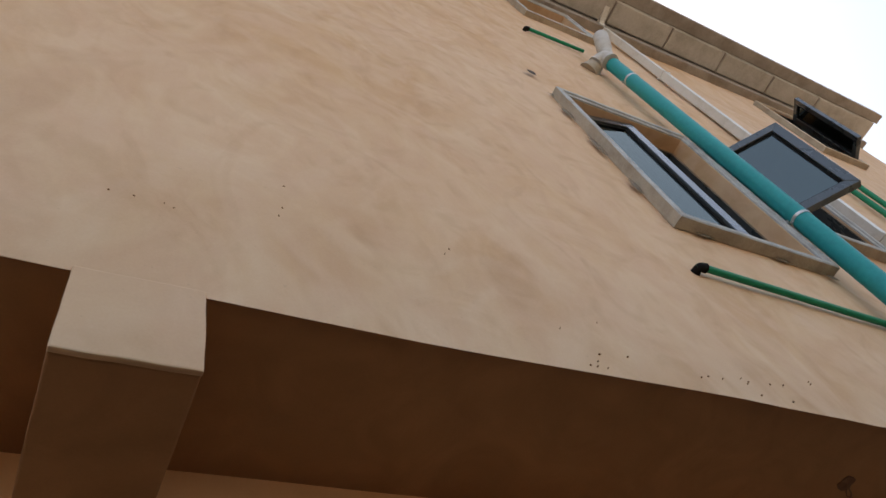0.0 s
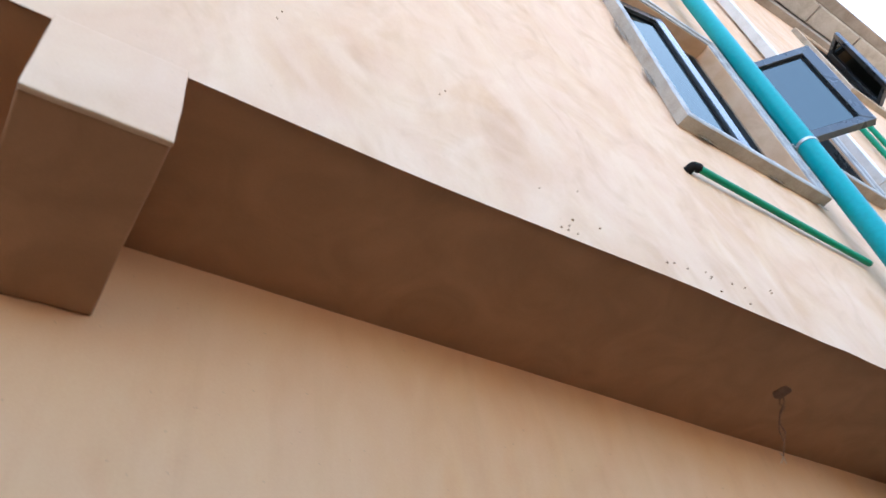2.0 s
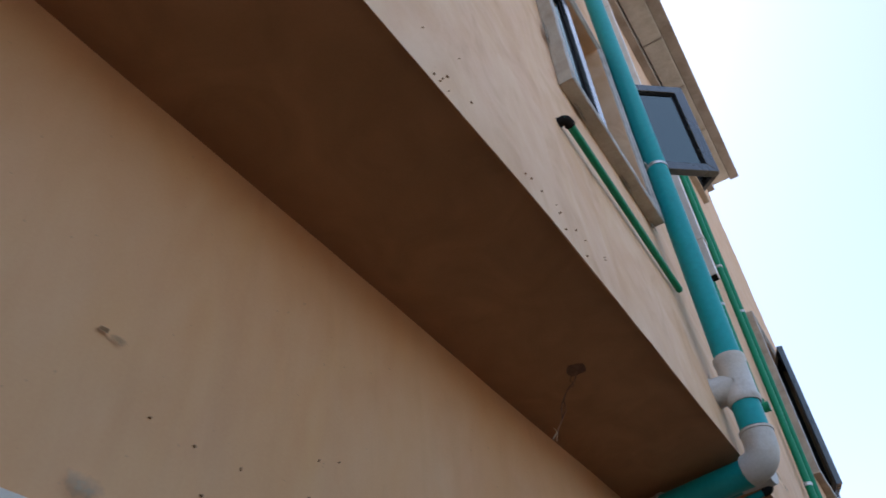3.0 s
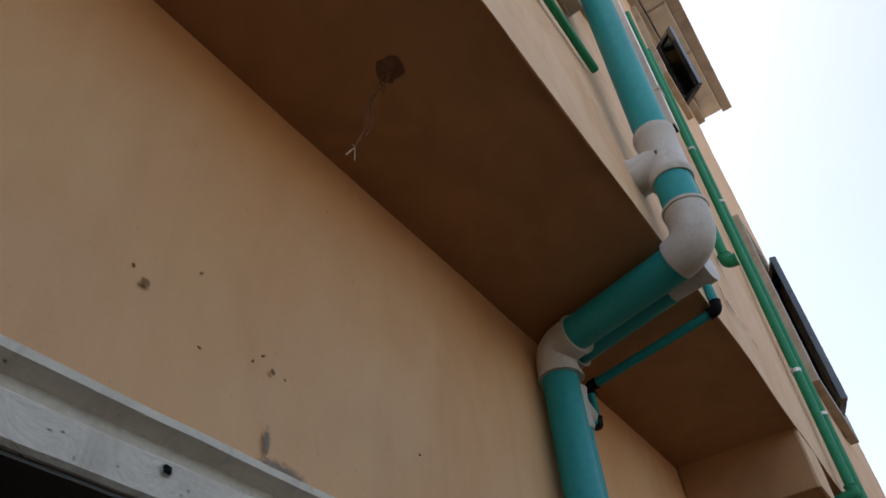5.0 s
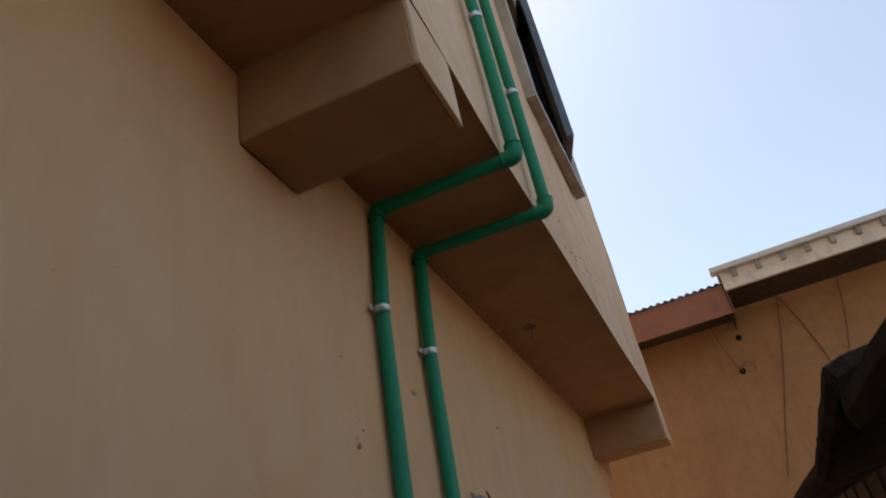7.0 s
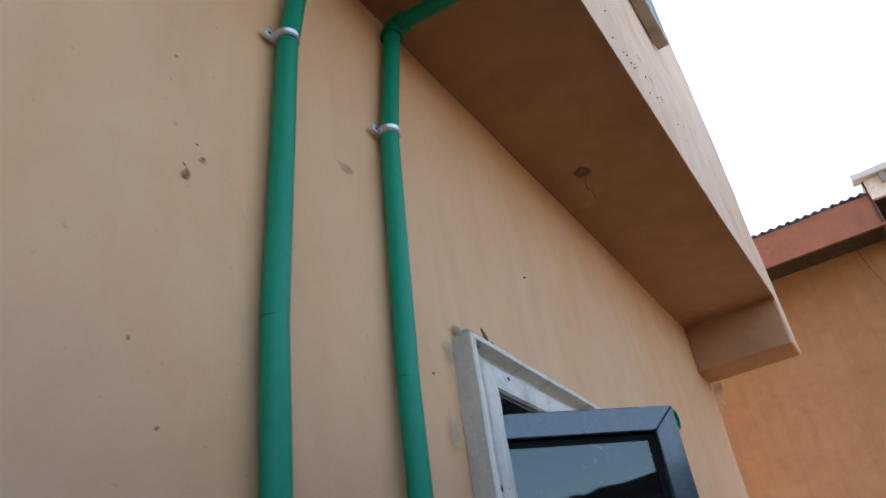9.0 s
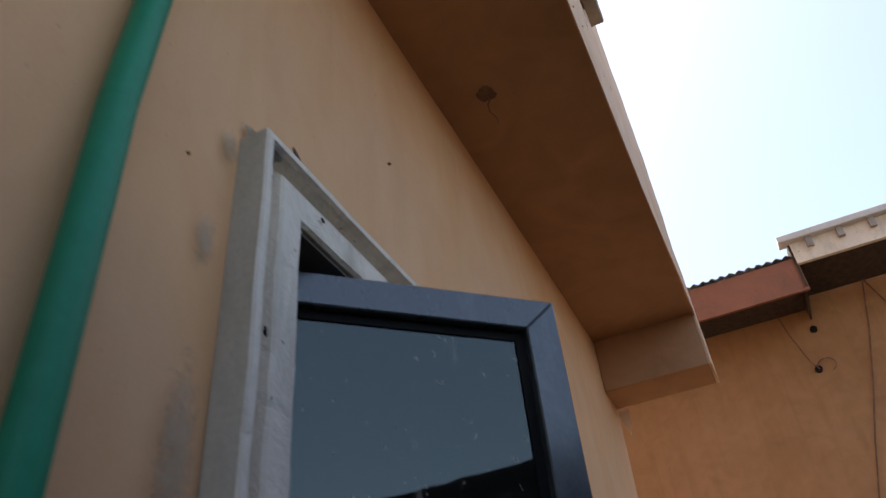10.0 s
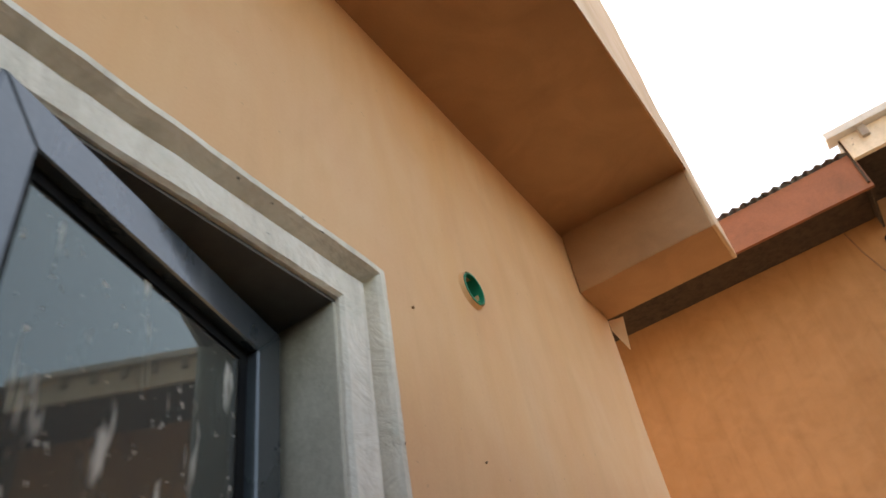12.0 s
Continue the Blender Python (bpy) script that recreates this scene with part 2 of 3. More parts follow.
def bend(a, corner, b, r, steps=8):
    """Points of a rounded corner between a and b."""
    a, c, b = Vector(a), Vector(corner), Vector(b)
    p, q = c + (a - c).normalized() * r, c + (b - c).normalized() * r
    return [p * (1 - t) ** 2 + c * 2 * t * (1 - t) + q * t * t for t in (k / steps for k in range(steps + 1))]


def elbow(a, corner, b, r, rad, lip=0.006, open_end=True):
    """A moulded elbow with a raised socket at each mouth."""
    a, c, b = Vector(a), Vector(corner), Vector(b)
    da, db = (a - c).normalized(), (b - c).normalized()
    core = bend(a, c, b, r)
    pts = [c + da * (r + rad * 0.9), c + da * (r + rad * 0.72), c + da * (r + rad * 0.70), *core, c + db * (r + rad * 0.70), c + db * (r + rad * 0.72), c + db * (r + rad * 0.9)]
    n = len(core)
    if not open_end:
        pts = pts[:-3]
        return tube(pts, [rad + lip * 1.6, rad + lip * 1.6, rad + lip, *[rad + lip] * n], 24)
    return tube(pts, [rad + lip * 1.6, rad + lip * 1.6, rad + lip, *[rad + lip] * n, rad + lip, rad + lip * 1.6, rad + lip * 1.6], 24)


def eased(v, a, b):
    q = min(1.0, max(0.0, (v - a) / (b - a)))
    return q * q * (3 - 2 * q)


def edge_bulge(y):
    """How far the overhang's lower edge stands out of line along the house."""
    return -0.007 + 0.024 * eased(y, 0.0, 1.0) * (1 - 0.5 * eased(y, 2.9, 3.5)) - 0.013 * eased(y, 3.6, 4.2) + 0.008 * eased(y, 6.2, 7.1)


def panel_wall(y0, y1, z0, z1, x_front, thick, holes, step, wave=0.0, edge=0.0, seed=0.0):
    """A wall in the yz plane with its outer face at x_front, openings cut through, and a slightly uneven outer face."""
    bm = bmesh.new()

    def cuts(lo, hi, marks):
        line = sorted({lo, hi, *(m for m in marks if lo < m < hi)})
        out = []
        for a, b in zip(line, line[1:]):
            k = max(1, round((b - a) / step))
            out += [a + (b - a) * i / k for i in range(k)]
        return [*out, hi]

    ys = cuts(y0, y1, [v for h in holes for v in h[:2]])
    zs = cuts(z0, z1, [v for h in holes for v in h[2:]])

    def gap(y, z):
        return any(h[0] < y < h[1] and h[2] < z < h[3] for h in holes)

    def vert(store, side, y, z):
        key = (side, round(y, 4), round(z, 4))
        if key not in store:
            x = x_front if side else x_front - thick
            dz = 0.0
            if side and wave:
                x += wave * noise.noise((y * 1.1 + seed, z * 1.1, seed)) + wave * 0.35 * noise.noise((y * 5 + seed, z * 5, 2.7))
            if side and wave and edge:
                x = x_front + (x - x_front) * min(1.0, (z - z0) / 0.5) + edge_bulge(y) * (1 - eased(z, z0, z0 + 0.7))
            if edge and z == z0 and not side:
                dz = 0.35
            elif edge and z == z0:
                dz = edge * noise.noise((y * 1.5 + seed, 3.1, 0)) + edge * 0.4 * noise.noise((y * 7 + seed, 9.1, 0))
            store[key] = bm.verts.new((x, y, z + dz))
        return store[key]

    store = {}
    for side in (1, 0):
        for ya, yb in zip(ys, ys[1:]):
            for za, zb in zip(zs, zs[1:]):
                if not gap((ya + yb) / 2, (za + zb) / 2):
                    bm.faces.new([vert(store, side, *p) for p in ((ya, za), (yb, za), (yb, zb), (ya, zb))])
    rim = [e for e in bm.edges if len(e.link_faces) == 1]
    back = {k[1:]: v for k, v in store.items() if not k[0]}
    where = {v: k for k, v in store.items()}
    for e in rim:
        a, b = e.verts
        ka, kb = where[a], where[b]
        if ka[0] == 1:
            bm.faces.new((a, b, back[kb[1:]], back[ka[1:]]))
    return bm


def surround(y0, y1, z0, z1, x, profile):
    """A moulded band round an opening: the profile runs inwards from the outer edge as (inset, height) steps, mitred at the corners."""
    bm = bmesh.new()
    loops = []
    for u, hgt in profile:
        loops.append([bm.verts.new((x + hgt, y, z)) for y, z in ((y0 + u, z0 + u), (y1 - u, z0 + u), (y1 - u, z1 - u), (y0 + u, z1 - u))])
    for n, (a, b) in enumerate(zip(loops, loops[1:])):
        for k in range(4):
            bm.faces.new((a[k], a[(k + 1) % 4], b[(k + 1) % 4], b[k])).material_index = 1 if n == 0 else 0
    bmesh.ops.subdivide_edges(bm, edges=[e for e in bm.edges if e.calc_length() > 0.4], cuts=40)
    for v in bm.verts:
        if v.co.x > x + 0.01:
            v.co += 0.0018 * noise.noise_vector(v.co * 9 + Vector((x, 0, 4))) + 0.0012 * noise.noise_vector(v.co * 30)
    return bm


def prism(quad, x0, x1, bevel=0.0025):
    """A mitred bar: a four-cornered outline in y and z, carried from x0 to x1."""
    bm = bmesh.new()
    a, b = ([bm.verts.new((x, y, z)) for y, z in quad] for x in (x0, x1))
    bm.faces.new(a)
    bm.faces.new(b[::-1])
    for k in range(4):
        bm.faces.new((a[k], b[k], b[(k + 1) % 4], a[(k + 1) % 4]))
    bmesh.ops.bevel(bm, geom=bm.edges[:], offset=bevel, segments=1, affect="EDGES")
    return bm


def sash(parent, width, height, hinge, turn, far=False):
    """A glazed aluminium casement leaf on a hinge; far leaves reach back towards smaller y."""
    s = -1 if far else 1
    r, d = 0.058, 0.045
    w, h = s * width, height
    q = s * r
    leaf = part("casement_sash", prism(((0, 0), (0, h), (q, h - r), (q, r)), -d / 2, d / 2), M_ALU, parent, "navy aluminium casement leaf with tinted glass")
    leaf.location, leaf.rotation_euler = hinge, (0, 0, radians(turn))
    part("lock_stile", prism(((w, 0), (w, h), (w - q, h - r), (w - q, r)), -d / 2, d / 2), M_ALU, leaf)
    part("top_rail", prism(((0, h), (w, h), (w - q, h - r), (q, h - r)), -d / 2, d / 2), M_ALU, leaf)
    part("bottom_rail", prism(((0, 0), (w, 0), (w - q, r), (q, r)), -d / 2, d / 2), M_ALU, leaf)
    g = bmesh.new()
    ya, yb = sorted((s * r, w - s * r))
    k = 0.016
    for a in ((ya, yb, r, r + k), (ya, yb, height - r - k, height - r), (ya, ya + k, r + k, height - r - k), (yb - k, yb, r + k, height - r - k)):
        box(-0.008, 0.006, *a, 0, g)
    part("glazing_gasket", g, M_BLACK, leaf, "black rubber glazing gasket")
    pane = part("glass_pane", box(-0.003, 0.003, ya + k * 0.6, yb - k * 0.6, r + k * 0.6, height - r - k * 0.6), M_GLASS_HIGH if parent.location.x > 0.2 else M_GLASS_DIRTY if far else M_GLASS, leaf)
    pane.visible_shadow = False
    return leaf


BAND = [(0, 0), (0, 0.048), (0.003, 0.052), (0.014, 0.052), (0.018, 0.044), (0.022, 0.022), (0.045, 0.020), (0.049, 0.040), (0.053, 0.044), (0.098, 0.042), (0.103, 0.036), (0.103, -0.001)]
PLAIN = [(0, 0), (0, 0.055), (0.006, 0.06), (0.03, 0.06), (0.034, 0.05), (0.058, 0.05), (0.06, 0.046), (0.06, -0.001)]


def window(name, label, y0, y1, z0, z1, x, depth, profile, mat, leaves, mullion=0.0):
    """A framed window in a wall whose outer face is at x. y0..z1 bound the outer band."""
    u = profile[-1][0]
    w = thing(name, label, "window", (x, (y0 + y1) / 2, z0), kind="structure")
    o = Vector((-x, -(y0 + y1) / 2, -z0))

    def put(ob):
        ob.location = ob.location + o
        return ob

    band = put(part("window_surround", surround(y0, y1, z0, z1, x, profile), mat, w))
    band.data.materials.append(M_SIDE if x > 0.2 else M_REVEAL)
    a, b, c, d = y0 + u, y1 - u, z0 + u, z1 - u
    f = bmesh.new()
    xb = x - depth
    v = bmesh.new()
    # ground floor lintels: the shade under the head is painted in
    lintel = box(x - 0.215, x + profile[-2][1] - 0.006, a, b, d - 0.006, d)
    put(part("lintel", lintel, M_UPPER if x > 0.2 else M_SLATE, w, "" if x > 0.2 else "cement lintel underside, its shade put into the dark colour"))
    for q in ((a, b, c, c + 0.006), (a, a + 0.006, c + 0.006, d - 0.006), (b - 0.006, b, c + 0.006, d - 0.006)):
        box(x - 0.215, x + profile[-2][1] - 0.006, *q, 0, v)
    put(part("window_reveal", v, M_UPPER if x > 0.2 else M_REVEAL, w, "plastered reveal"))
    for q in ((a, b, c, c + 0.035), (a, b, d - 0.035, d), (a, a + 0.035, c + 0.035, d - 0.035), (b - 0.035, b, c + 0.035, d - 0.035)):
        box(xb - 0.03, xb + 0.03, *q, 0, f)
    put(part("window_frame", f, M_ALU, w, "navy aluminium outer frame"))
    if mullion:
        put(part("mullion", box(xb - 0.025, xb + 0.025, a + mullion, a + mullion + 0.05, c + 0.036, d - 0.036, 0.003), M_ALU, w, "navy aluminium mullion"))
    for width, far, turn, drop in leaves:
        hinge = (xb + 0.035, b - 0.03 if far else a + 0.03, c + 0.03)
        leaf = sash(w, width, d - c - 0.055 - drop, hinge, turn, far)
        put(leaf)
    return w


W, H = 0.468, 2.95          # overhang of the upper floors, height of their underside
Y0, Y1 = -4.0, 7.38         # length of the building that is passed

# ---------------------------------------------------------------- ground and shell
g = bmesh.new()
bmesh.ops.create_grid(g, x_segments=60, y_segments=60, size=300)
for v in g.verts:
    v.co.z = -0.02 + 0.02 * noise.noise(v.co * 0.05)
tagged(part("ground", g, M_GROUND), "sandy bare earth yard around the houses", "ground", kind="structure")

W3 = (4.692, 5.993, 0.95, 2.068)
W0 = (-0.2, 2.362, 0.95, 2.134)
W1 = (1.30, 2.245, 4.03, 5.44)
W1B = (2.37, 3.20, 4.51, 5.435)
W2 = (5.28, 6.31, 3.99, 5.43)
WUL = (2.05, 2.85, 7.90, 8.72)
W2B = (5.28, 5.93, 7.30, 8.50)


STUBS = ((2.862, 2.335), (6.385, 2.275))


def hole(w, u):
    return (w[0] + u, w[1] - u, w[2] + u, w[3] - u)


lower = part("wall_ground_floor", panel_wall(Y0, Y1, -0.1, H, 0.0, 0.22, [hole(W0, 0.103), hole(W3, 0.103), *((y - 0.034, y + 0.034, z - 0.034, z + 0.034) for y, z in STUBS)], 0.14, 0.006), M_LOWER)
tagged(lower, "orange painted plaster ground floor wall", "wall", kind="structure")
upper = part("wall_upper_floors", panel_wall(Y0, Y1, H - 0.007, 9.2, W, 0.22, [hole(w, 0.06) for w in (W1, W1B, W2, WUL, W2B)], 0.13, 0.012, 0.011), M_UPPER)
tagged(upper, "trowelled beige plaster wall of the overhanging upper floors", "wall", kind="structure")
e = bmesh.new()
rows = []
for i in range(115):
    y = Y0 + (Y1 - 0.003 - Y0) * i / 114
    lip = W - 0.003 + edge_bulge(y)
    sag = 0.004 * noise.noise((y * 1.3, 2.2, 0))
    rows.append([e.verts.new((u, y, v)) for u, v in ((-6, H), (0.0, H), (W * 0.5, H + sag), (lip, H), (lip - 0.004, H + 0.03), (W - 0.03, H + 0.16), (-6, H + 0.16))])
for a, b in zip(rows, rows[1:]):
    for k in range(7):
        e.faces.new((a[k], b[k], b[(k + 1) % 7], a[(k + 1) % 7]))
e.faces.new(rows[0])
e.faces.new(rows[-1][::-1])
tagged(part("ceiling_overhang", e, M_SOFFIT), "plastered underside of the overhang, shade put into its brown", "ceiling", kind="structure")
for name, b, mat in (("wall_back", (-6.2, -6.0, Y0, Y1, 0, 9.2), M_LOWER), ("wall_end_south", (-6.0, -0.222, Y0, Y0 + 0.2, 0, H), M_LOWER),
                     ("wall_end_north", (-6.0, -0.222, Y1 - 0.2, Y1, 0, H), M_LOWER), ("wall_upper_south", (-6.0, W - 0.222, Y0, Y0 + 0.2, H + 0.16, 9.2), M_UPPER),
                     ("wall_upper_north", (-6.0, W - 0.222, Y1 - 0.2, Y1, H + 0.16, 9.2), M_UPPER)):
    tagged(part(name, box(*b), mat), "plain plastered wall closing the house", "wall", kind="structure")
tagged(part("floor_second", box(-6, W - 0.222, Y0 + 0.2, Y1 - 0.2, 6.0, 6.15), M_DARK), "concrete floor slab inside, room darkness put into its colour", "floor", kind="structure")
tagged(part("wall_inner", box(-2.6, -2.45, Y0 + 0.2, Y1 - 0.2, 0, 9.0), M_DARK), "added inner wall, room darkness put into its colour", "wall", kind="structure")

# two unseen walls, added to hold low light off the passage
tagged(part("wall_opposite", box(1.95, 2.13, -4.2, 2.5, 0, 2.3), M_SLATE), "added unseen wall, cuts low light across the passage", "wall", kind="structure")
tagged(part("wall_passage_end", box(0.01, 1.94, -4.2, -4.0, 0, 2.3), M_SLATE), "added unseen wall, cuts light at the passage end", "wall", kind="structure")

# cantilever beams under the overhang
for ya, yb, zb in ((-0.742, -0.515, 2.738), (3.565, 3.815, 2.722), (7.165, 7.38, 2.70)):
    e = bmesh.new()
    box(0.002, W - 0.012, ya, yb, zb, H + 0.01, 0.005, e)
    bmesh.ops.subdivide_edges(e, edges=[k for k in e.edges if k.calc_length() > 0.12], cuts=5, use_grid_fill=True)
    for v in e.verts:
        v.co += 0.0035 * noise.noise_vector(v.co * 4) + 0.0016 * noise.noise_vector(v.co * 17)
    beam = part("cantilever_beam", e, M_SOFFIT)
    f = bmesh.new()
    box(W - 0.012, W + 0.001, ya - 0.001, yb + 0.001, zb - 0.002, H + 0.004, 0.004, f)
    bmesh.ops.subdivide_edges(f, edges=[k for k in f.edges if k.calc_length() > 0.12], cuts=8, use_grid_fill=True)
    for v in f.verts:
        shift = 0.0022 * noise.noise_vector(v.co * 14)
        v.co += Vector((shift.x * 0.4, shift.y, shift.z))
    part("beam_face", f, M_UPPER, beam, "beige plaster on the beam's end")
    tagged(beam, "short plastered beam carrying the overhang", "beam", group="beams under the overhang", kind="structure")

# eave of the flat roof
eave = thing("roof_eave", "weathered grey concrete eave above the top windows", "eave", (W, 2, 9.0), kind="structure")


def child(ob, p):
    ob.location = ob.location - p.location
    return ob


EZ = 9.04


def skewed(bm):
    """The eave's outer edge runs slightly outwards towards the near end."""
    for v in bm.verts:
        v.co.x += max(0.0, v.co.x - 0.6) / 0.3 * (7.6 - v.co.y) * 0.018
    return bm


child(part("eave_slab", skewed(box(-6.2, 0.78, Y0, 7.62, EZ, EZ + 0.12, 0.01)), M_EAVE, eave), eave)
child(part("coping", skewed(box(0.78, 0.90, Y0, 7.7, EZ + 0.03, EZ + 0.24, 0.012)), M_COPE, eave, "brown-grey concrete coping along the edge"), eave)
child(part("cornice_band", box(W - 0.01, W + 0.09, Y0, 7.45, 8.80, EZ + 0.002, 0.01), M_COPE, eave, "brown cement band under the eave"), eave)
y = 7.33 - 0.78 * 14
while y < 7.3:
    blk = skewed(box(0.575, 0.772, y + 0.014, y + 0.766, EZ - 0.045, EZ + 0.002, 0.008))
    child(part("soffit_block", blk, M_EAVE, eave), eave)
    rib = skewed(box(0.562, 0.775, y - 0.03, y + 0.012, EZ - 0.03, EZ + 0.001, 0.004))
    child(part("joint_rib", rib, M_COPE, eave, "brown cement joint"), eave)
    y += 0.78

# ---------------------------------------------------------------- windows
window("window_1", "casement window with grey cement surround, one leaf ajar", *W1, W, 0.08, PLAIN, M_GREY, [(0.42, False, -7, 0)], 0.47)
window("window_2", "small window with its dark leaf wide open", *W1B, W, 0.0, PLAIN, M_GREY, [(0.39, False, -50, 0)])
window("window_3", "casement window with its dark leaf standing open", *W2, W, 0.05, PLAIN, M_GREY, [(0.43, True, 18, 0)])
window("window_4", "high window with grey cement surround", *WUL, W, 0.13, PLAIN, M_GREY, [(0.32, False, 0, 0), (0.32, True, 0, 0)])
window("window_5", "top floor window with its dark leaf open", *W2B, W, 0.0, PLAIN, M_TAN, [(0.28, True, 53, 0)])
window("window_6", "ground floor window with white moulded surround, dark leaf open", *W0, 0.0, 0.10, BAND, M_WHITE, [(0.44, True, 55, 0)])
window("window_7", "ground floor window with both dark leaves open", *W3, 0.0, 0.11, BAND, M_WHITE, [(0.502, False, -45.5, 0), (0.505, True, 15.0, 0.005)])


# ---------------------------------------------------------------- pipes
def clamp(parent, at, rad, axis="z", mat=None, side=-1):
    """A saddle clip round a pipe with a lug screwed to the wall. at: the pipe's centre."""
    x, y, z = at
    steps = ((-0.010, 0.0008), (-0.009, 0.003), (-0.005, 0.003), (-0.003, 0.0018), (0.003, 0.0018), (0.005, 0.003), (0.009, 0.003), (0.010, 0.0008))
    bm = tube([(x, y, z + dz) for dz, _ in steps], [rad + dr for _, dr in steps], 24)
    ob = part("pipe_clip", bm, mat or M_STEEL, parent, "metal saddle clip", True)
    for s, size in ((side, 0.012), (-side, 0.008)):
        ly = y + s * (rad + size)
        part("lug", box(x - rad * 0.7, x - rad * 0.55, ly - size, ly + size, z - 0.009, z + 0.009, 0.002), mat or M_STEEL, ob)
        part("screw", tube([(x - rad * 0.56, ly, z), (x - rad * 0.5, ly, z)], [0.004, 0.003], 8), M_BLACK, ob)
    return ob


R, RL = 0.051, 0.0505
PX, PY = 0.57, 2.285
soil = thing("soil_pipe", "teal plastic soil pipe with pale grey fittings", "pipe", (0, 0, 0))
LY = 2.444
part("upper_pipe", tube([(PX, PY, 3.25), (PX, PY, 5), (PX, PY, 6.62)], R, 28), M_TEAL, soil, "", True)
part("tee_fitting", tube([(PX, PY, 3.10), (PX, PY, 3.11), (PX, PY, 3.125), (PX, PY, 3.13), (PX, PY, 3.275), (PX, PY, 3.28), (PX, PY, 3.30), (PX, PY, 3.305)], [R + .006, R + .01, R + .01, R + .006, R + .006, R + .01, R + .01, R + .002], 28), M_FIT, soil, "pale grey tee fitting", True)
part("tee_branch", tube([(PX, PY, 3.18), (W + 0.02, PY, 3.18), (W + 0.01, PY, 3.18), (W - 0.02, PY, 3.18)], [R + .006, R + .006, R + .012, R + .016], 28), M_FIT, soil, "grey branch cemented into the wall", True)
part("short_pipe", tube([(PX, PY, 3.0), (PX, PY, 3.1)], R, 28), M_TEAL, soil, "", True)
ZC = 2.872
part("upper_elbow", elbow((PX, PY, 3.2), (PX, PY, ZC), (0.065, LY, ZC), 0.075, R, 0.006, False), M_FIT, soil, "pale grey elbow", True)
part("cross_pipe", tube([(PX - 0.07, PY + 0.03, ZC), (0.12, LY - 0.024, ZC)], R, 28), M_TEAL, soil, "teal pipe crossing under the overhang", True)
part("lower_elbow", elbow((PX, PY, ZC), (0.065, LY, ZC), (0.065, LY, 0), 0.05, RL + 0.002), M_FIT, soil, "pale grey elbow", True)
part("lower_pipe", tube([(0.065, LY, 2.85), (0.065, LY, 1.2), (0.065, LY, 0.0)], RL, 28), M_TEAL, soil, "", True)
clamp(soil, (0.065, LY, 2.33), RL)
clamp(soil, (PX, PY, 4.4), R)
clamp(soil, (PX, PY, 6.3), R)
part("top_elbow", elbow((W, PY - 0.13, 6.66), (PX + 0.01, PY - 0.02, 6.74), (PX, PY, 6), 0.06, R, 0.008), M_FIT, soil, "pale grey bend into the wall", True)
part("wall_collar", tube([(W + 0.03, PY - 0.085, 6.69), (W - 0.02, PY - 0.13, 6.66)], [R + 0.012, R + 0.03], 18), M_SIDE, soil, "cement collar round the bend", True)
part("vent_cap", tube([(PX, PY, 6.7), (PX + .04, PY + .04, 6.9), (PX + .042, PY + .042, 6.91), (PX + .085, PY + .09, 7.12), (PX + .087, PY + .092, 7.13)], [R, R, R + .008, R + .008, R - .01], 24), M_FIT, soil, "grey capped vent", True)

r2 = 0.026
WY = 2.546
waste = thing("waste_pipe", "slimmer teal waste pipe beside the soil pipe", "pipe")
part("cross_pipe", tube([(W + 0.02, 2.42, 2.885), (0.09, WY - 0.012, 2.885)], r2 + 0.006, 20), M_TEAL, waste, "", True)
part("upper_elbow", elbow((W, 2.42, 2.885), (0.06, WY, 2.885), (0.06, WY, 2), 0.03, r2, 0.008), M_FIT, waste, "pale grey elbow", True)
part("tee_fitting", tube([(0.06, WY, 2.66), (0.06, WY, 2.67), (0.06, WY, 2.69), (0.06, WY, 2.77), (0.06, WY, 2.79)], [r2 + .003, r2 + .009, r2 + .006, r2 + .006, r2 + .01], 20), M_FIT, waste, "pale grey tee fitting", True)
part("tee_branch", tube([(0.06, WY, 2.75), (0.06, WY + 0.045, 2.735), (0.06, WY + 0.065, 2.728)], r2 + 0.002, 16), M_FIT, waste, "grey angled branch", True)
part("pipe", tube([(0.06, WY, 2.67), (0.06, WY, 0.0)], r2, 20), M_TEAL, waste, "", True)
clamp(waste, (0.06, WY, 2.42), r2, side=1)
ends = [(W - 0.03, 2.42, 2.885), (W + 0.065, 2.405, 2.885), (W + 0.067, 2.4045, 2.885), (W + 0.09, 2.40, 2.885), (W + 0.092, 2.3995, 2.885)]
part("end_socket", tube(ends, [r2 + 0.012, r2 + 0.012, r2 + 0.018, r2 + 0.018, r2 + 0.004], 20), M_FIT, waste, "pale grey socket at the overhang's edge", True)


def thin_pipe(label, runs, rad, mat=None, clips=(), joint=None):
    """A slim supply pipe along corner points, with socket elbows at the corners and clips."""
    p = thing("supply_pipe", label, "pipe", group="slim green pipes")
    for a, b in zip(runs, runs[1:]):
        part("pipe", tube([a, b], rad, 14), mat or M_GREEN, p, "", True)
    for a, c, b in zip(runs, runs[1:], runs[2:]):
        if (Vector(c) - Vector(a)).angle(Vector(b) - Vector(c)) < 0.3:
            continue
        part("elbow", elbow(a, c, b, rad * 1.1, rad, 0.005 if rad > 0.02 else 0.003), joint or mat or M_GREEN, p, "", True)
    for at, side in clips:
        clamp(p, at, rad, side=side)
    return p


